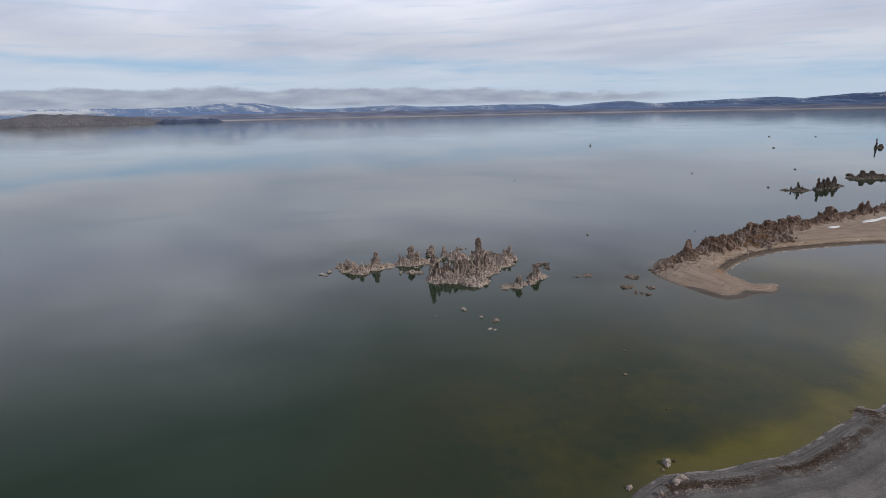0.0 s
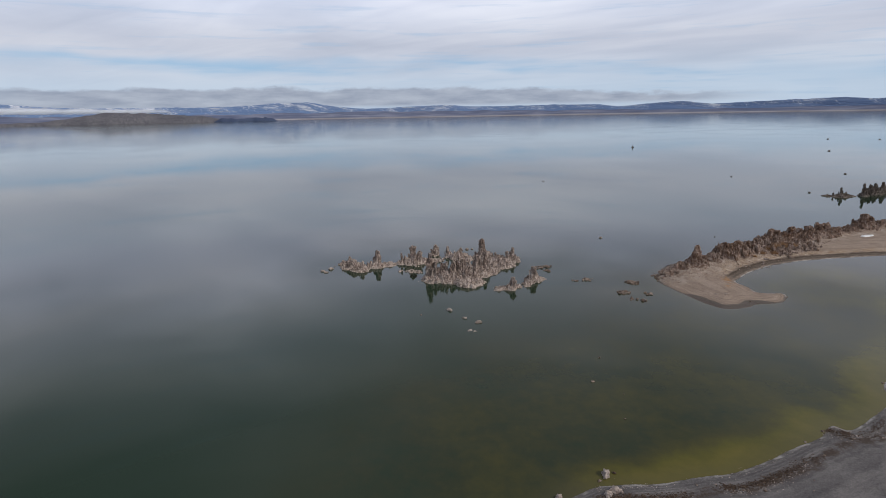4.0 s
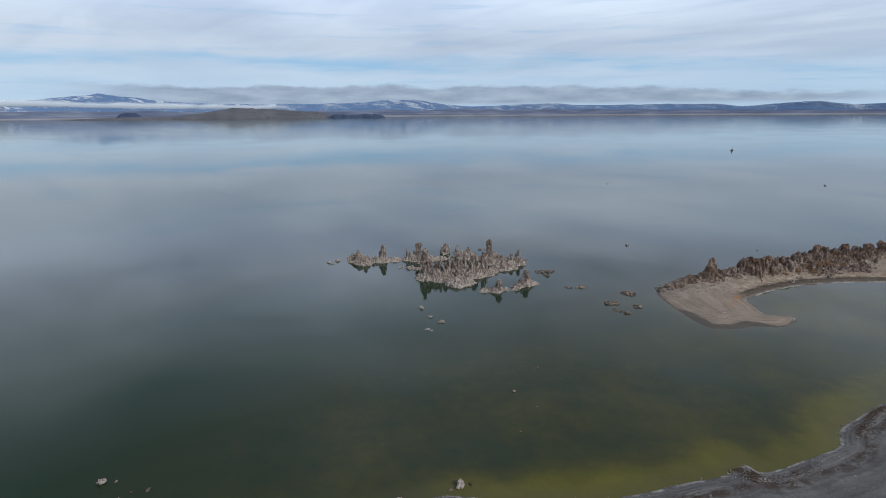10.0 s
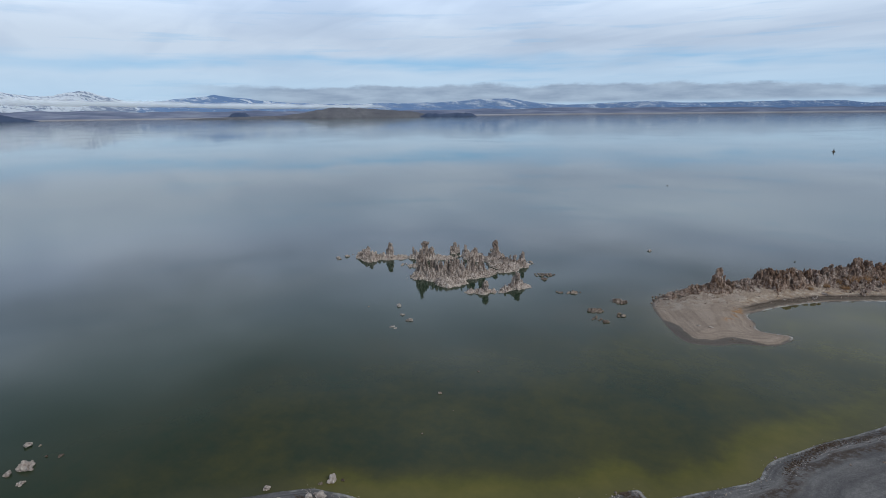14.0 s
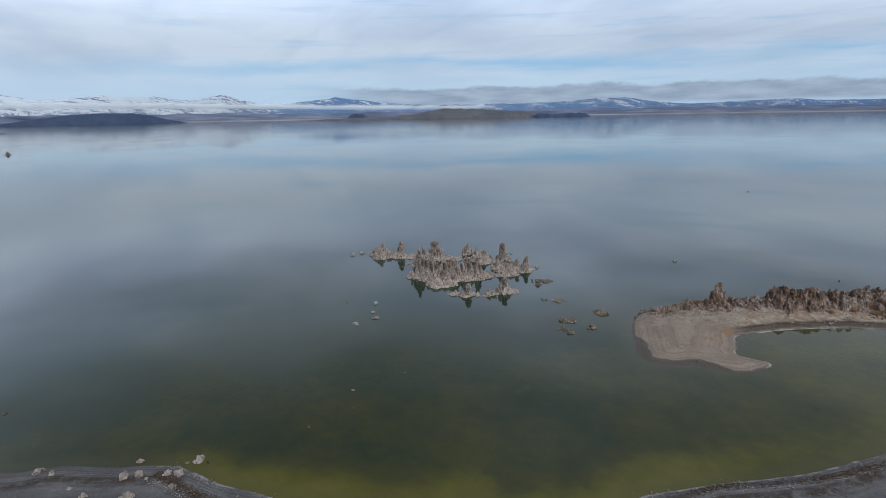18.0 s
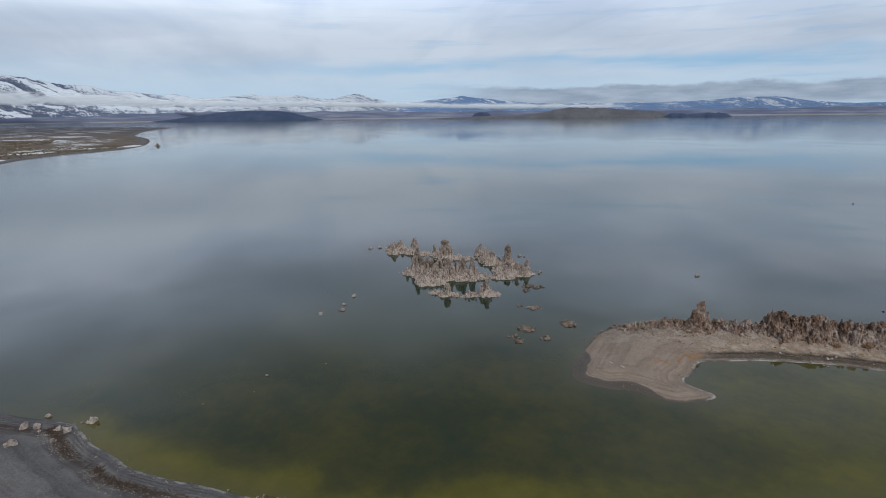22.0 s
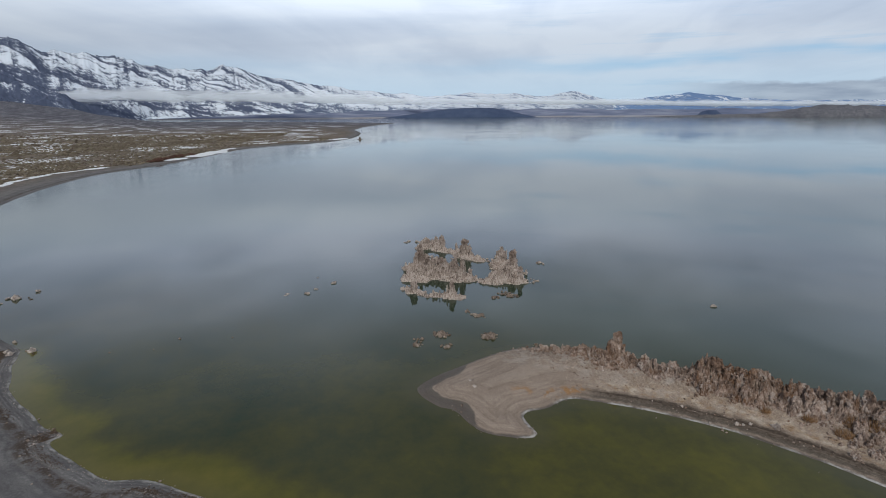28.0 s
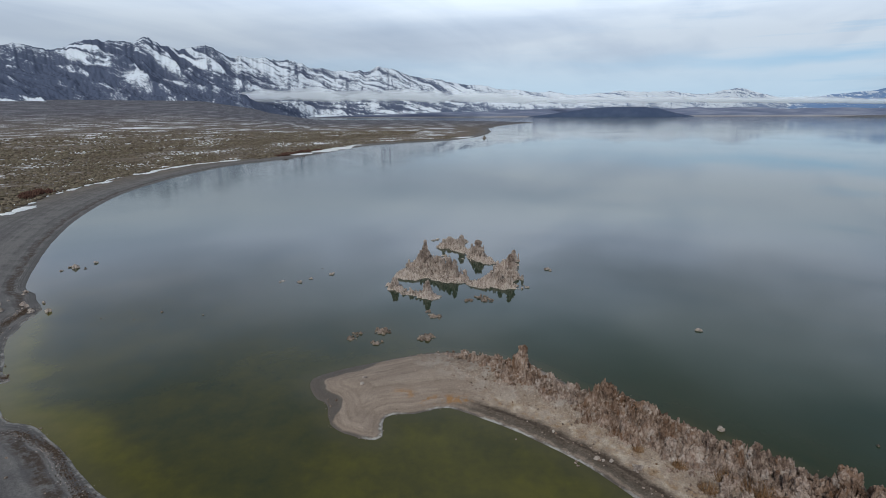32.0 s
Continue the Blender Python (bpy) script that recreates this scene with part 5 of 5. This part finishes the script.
def willow(x, y, r, h, seed):
    e = thing("willow_shrub", x, y, floor_at(x, y), "leafless rust-red willow thicket beside the snow", "shrub", "willows")
    rng = random.Random(seed)
    z0 = floor_at(x, y) - 0.1
    bm = bmesh.new()
    for k in range(110):
        a, d = rng.random() * 6.28, r * math.sqrt(rng.random())
        bx, by = x + d * math.cos(a), y + d * math.sin(a)
        hh = h * rng.uniform(0.5, 1.0) * (1 - 0.45 * (d / r) ** 2)
        tx, ty, w = bx + rng.gauss(0, 0.35) + 0.3 * d * math.cos(a) / r, by + rng.gauss(0, 0.35), rng.uniform(0.07, 0.16)
        v = [bm.verts.new((bx + w * math.cos(b), by + w * math.sin(b), z0)) for b in (0, 2.1, 4.2)]
        m = [bm.verts.new((tx + 2.0 * w * math.cos(b), ty + 2.0 * w * math.sin(b), z0 + hh * 0.75)) for b in (0.5, 2.6, 4.7)]
        top = bm.verts.new((tx, ty, z0 + hh))
        for i in range(3):
            bm.faces.new((v[i], v[(i + 1) % 3], m[(i + 1) % 3], m[i]))
            bm.faces.new((m[i], m[(i + 1) % 3], top))
    part("thicket", bm, WILLOW, e)


rngw = random.Random(4)
for k in range(7):
    willow(-103 - 2.6 * k + rngw.uniform(-1, 1), -148 - rngw.uniform(0, 6), rngw.uniform(1.6, 2.6), rngw.uniform(2.0, 3.2), k)
for k in range(15):
    t = 0.05 + k / 30
    willow(-318 - 150 * t, -96 + 42 * t - rngw.uniform(3, 9), rngw.uniform(2.0, 4.0), rngw.uniform(1.6, 3.0), 20 + k)


def grass_tuft(x, y, r, h, seed):
    """A rounded clump of dry ochre grass blades."""
    z0 = floor_at(x, y) - 0.05
    rng = random.Random(seed)
    bm = bmesh.new()
    for k in range(320):
        a, d = rng.random() * 6.28, r * math.sqrt(rng.random())
        bx, by = x + d * math.cos(a), y + d * math.sin(a)
        hh = h * rng.uniform(0.55, 1.0) * (1.1 - 0.6 * (d / r) ** 2)
        tx, ty, w = bx + 0.35 * d * math.cos(a) + rng.gauss(0, 0.06), by + 0.35 * d * math.sin(a) + rng.gauss(0, 0.06), rng.uniform(0.012, 0.03)
        v = [bm.verts.new((bx + w * math.cos(b), by + w * math.sin(b), z0)) for b in (0, 2.1, 4.2)]
        top = bm.verts.new((tx, ty, z0 + hh))
        for i in range(3):
            bm.faces.new((v[i], v[(i + 1) % 3], top))
    return tagged(part("grass_tuft", bm, STRAW), "rounded tuft of dry ochre grass between tufa knobs", "grass", "grass tufts")


for k, (x, y, r, h) in enumerate([(80.8, 26.3, 0.9, 1.3), (82.3, 27.8, 1.0, 1.6), (83.2, 28.3, 1.0, 1.5), (85.7, 29.4, 1.3, 1.7), (81.4, 24.4, 0.8, 0.9), (75.2, 20.6, 0.6, 0.5), (78.2, 23.4, 0.7, 0.7), (88.6, 30.0, 1.0, 1.5)]):
    grass_tuft(x, y, r, h, 60 + k)


def snow_patch(x, y, rx, ry, turn, seed):
    """A thin irregular patch of old snow that drapes over the ground."""
    bm = bmesh.new()
    ca, sa = math.cos(radians(turn)), math.sin(radians(turn))
    n = 28
    rings = []
    for f in (0.0, 0.5, 0.85, 1.0):
        ring = []
        for j in range(n if f else 1):
            a = 2 * math.pi * j / n
            k = f * (1 + 0.55 * noise.fractal(Vector((math.cos(a) * 1.5, math.sin(a) * 1.5, seed * 2.3)), 1, 2, 3))
            px, py = rx * k * math.cos(a), ry * k * math.sin(a)
            ring.append((x + px * ca - py * sa, y + px * sa + py * ca, f))
        rings.append(ring)
    pts = np.array([p for ring in rings for p in ring])
    z, _, _ = ground_height(pts[:, 0], pts[:, 1])
    vs = [bm.verts.new((p[0], p[1], zz + 0.18 * (1 - p[2] ** 2) + (0.06 if p[2] < 1 else -0.25))) for p, zz in zip(pts, z)]
    for j in range(n):
        bm.faces.new((vs[0], vs[1 + j], vs[1 + (j + 1) % n]))
        for r in (0, 1):
            a, b = 1 + r * n, 1 + (r + 1) * n
            bm.faces.new((vs[a + j], vs[b + j], vs[b + (j + 1) % n], vs[a + (j + 1) % n]))
    return tagged(part("snow_patch", bm, SNOW), "thin patch of old white snow on the ground", "snow", "snow patches")


PATCHES = [(-392, -74, 22, 8, 162), (-430, -64, 30, 8, 160), (-350, -87, 16, 6, 160), (-560, -22, 26, 10, 130), (-470, -56, 14, 6, 150), (-615, 42, 30, 8, 130), (-650, 80, 30, 7, 150), (-946, -447, 66, 16, -68), (113.5, 44.2, 3.0, 0.8, 30), (129.5, 52.0, 5, 1.2, 30), (136, 55.5, 4, 1.0, 25)]
rngs = random.Random(12)
sx = -66.0
while sx > -300:                       # broken line of snow where the brush meets the beach
    sy = np.interp(sx, [p[0] for p in WEST], [p[1] for p in WEST])
    slope = math.degrees(math.atan2(np.interp(sx + 8, [p[0] for p in WEST], [p[1] for p in WEST]) - np.interp(sx - 8, [p[0] for p in WEST], [p[1] for p in WEST]), 16))
    long = rngs.uniform(1.6, 6.5) * (1.0 + (-66 - sx) / 160)
    PATCHES.append((sx, sy - rngs.uniform(21, 33), long, rngs.uniform(1.0, 3.2), slope + rngs.uniform(-9, 9)))
    sx -= long * rngs.uniform(0.9, 2.1)
for i, (x, y, rx, ry, turn) in enumerate(PATCHES):
    snow_patch(x, y, rx, ry, turn, i)

rp = np.random.RandomState(9)
spots = []
for line, count, spread in ((BEACH[:18], 200, 5.0), (SPIT_LAKE[7:16], 300, 1.2), (SPIT_BAY[4:], 60, 1.2)):
    pts = rounded(line, 12)
    for k in rp.randint(0, len(pts), count):
        px, py = pts[k] + rp.randn(2) * spread * 0.5
        r = 0.04 + 0.14 * rp.rand() ** 3
        spots.append((px, py, r, r, r * 0.7))
sp = np.array(spots)
zz, sdd, _ = ground_height(sp[:, 0], sp[:, 1])
sp[:, 2] = np.where(sdd > 0, zz, 0) + sp[:, 3] * 0.2
sp = sp[sdd > -0.3]
scatter("pebbles", sp, TUFA_REEF, "scattered small tufa stones along the water's edge", "stones")

spots = []
for k in range(2600):                  # fine gravel on the crest of the spit
    t = rp.randint(0, len(RIDGE) - 4)
    f = rp.rand()
    px, py = np.array(RIDGE[t]) * (1 - f) + np.array(RIDGE[t + 1]) * f + rp.randn(2) * (2.6, 2.6) + (1.6, -1.6)
    r = 0.03 + 0.12 * rp.rand() ** 2.5
    spots.append((px, py, floor_at(px, py) + 0.2 * r, r, r * 0.8))
scatter("gravel", spots, TUFA_RIDGE, "brown tufa gravel strewn along the spit", "stones")

edge = rounded(BEACH[:19], 30)
across = np.gradient(edge, axis=0)
across = np.stack([across[:, 1], -across[:, 0]], -1) / np.linalg.norm(across, axis=1)[:, None]


def along_beach(count, offset, spread, r0, r1, seed, lie):
    """Spots strewn in broken stretches at a distance inland from the water's edge."""
    rs = np.random.RandomState(seed)
    k = rs.randint(0, len(edge), count)
    gap = fractal(edge[:, 0] / 7 + seed, edge[:, 1] / 7, 2)[k]
    q = edge[k] + across[k] * (offset * np.interp(edge[k, 0], [53, 60], [1.0, 0.5]) + 1.6 * fractal(edge[:, 0] / 11, edge[:, 1] / 11 + seed, 2)[k] + spread * rs.randn(count))[:, None]
    z, sd, _ = ground_height(q[:, 0], q[:, 1])
    r = r0 + (r1 - r0) * rs.rand(count) ** 2.5
    ok = gap + 0.3 * rs.rand(count) > -0.02
    return np.column_stack([q[:, 0], q[:, 1], np.maximum(z, -0.03) + 0.15 * r, r, r * lie])[ok]


scatter("wrack", along_beach(11000, 2.4, 0.3, 0.025, 0.10, 3, 0.4), WRACK, "broken strip of dark brown wrack dried along the beach", "debris")
scatter("shells", np.vstack([along_beach(1800, 0.1, 0.5, 0.015, 0.06, 8, 0.5), along_beach(2200, 3.2, 0.35, 0.02, 0.07, 3, 0.4)]), TUFA_PALE, "pale crumbs of crust and small stones at the water's edge", "stones")
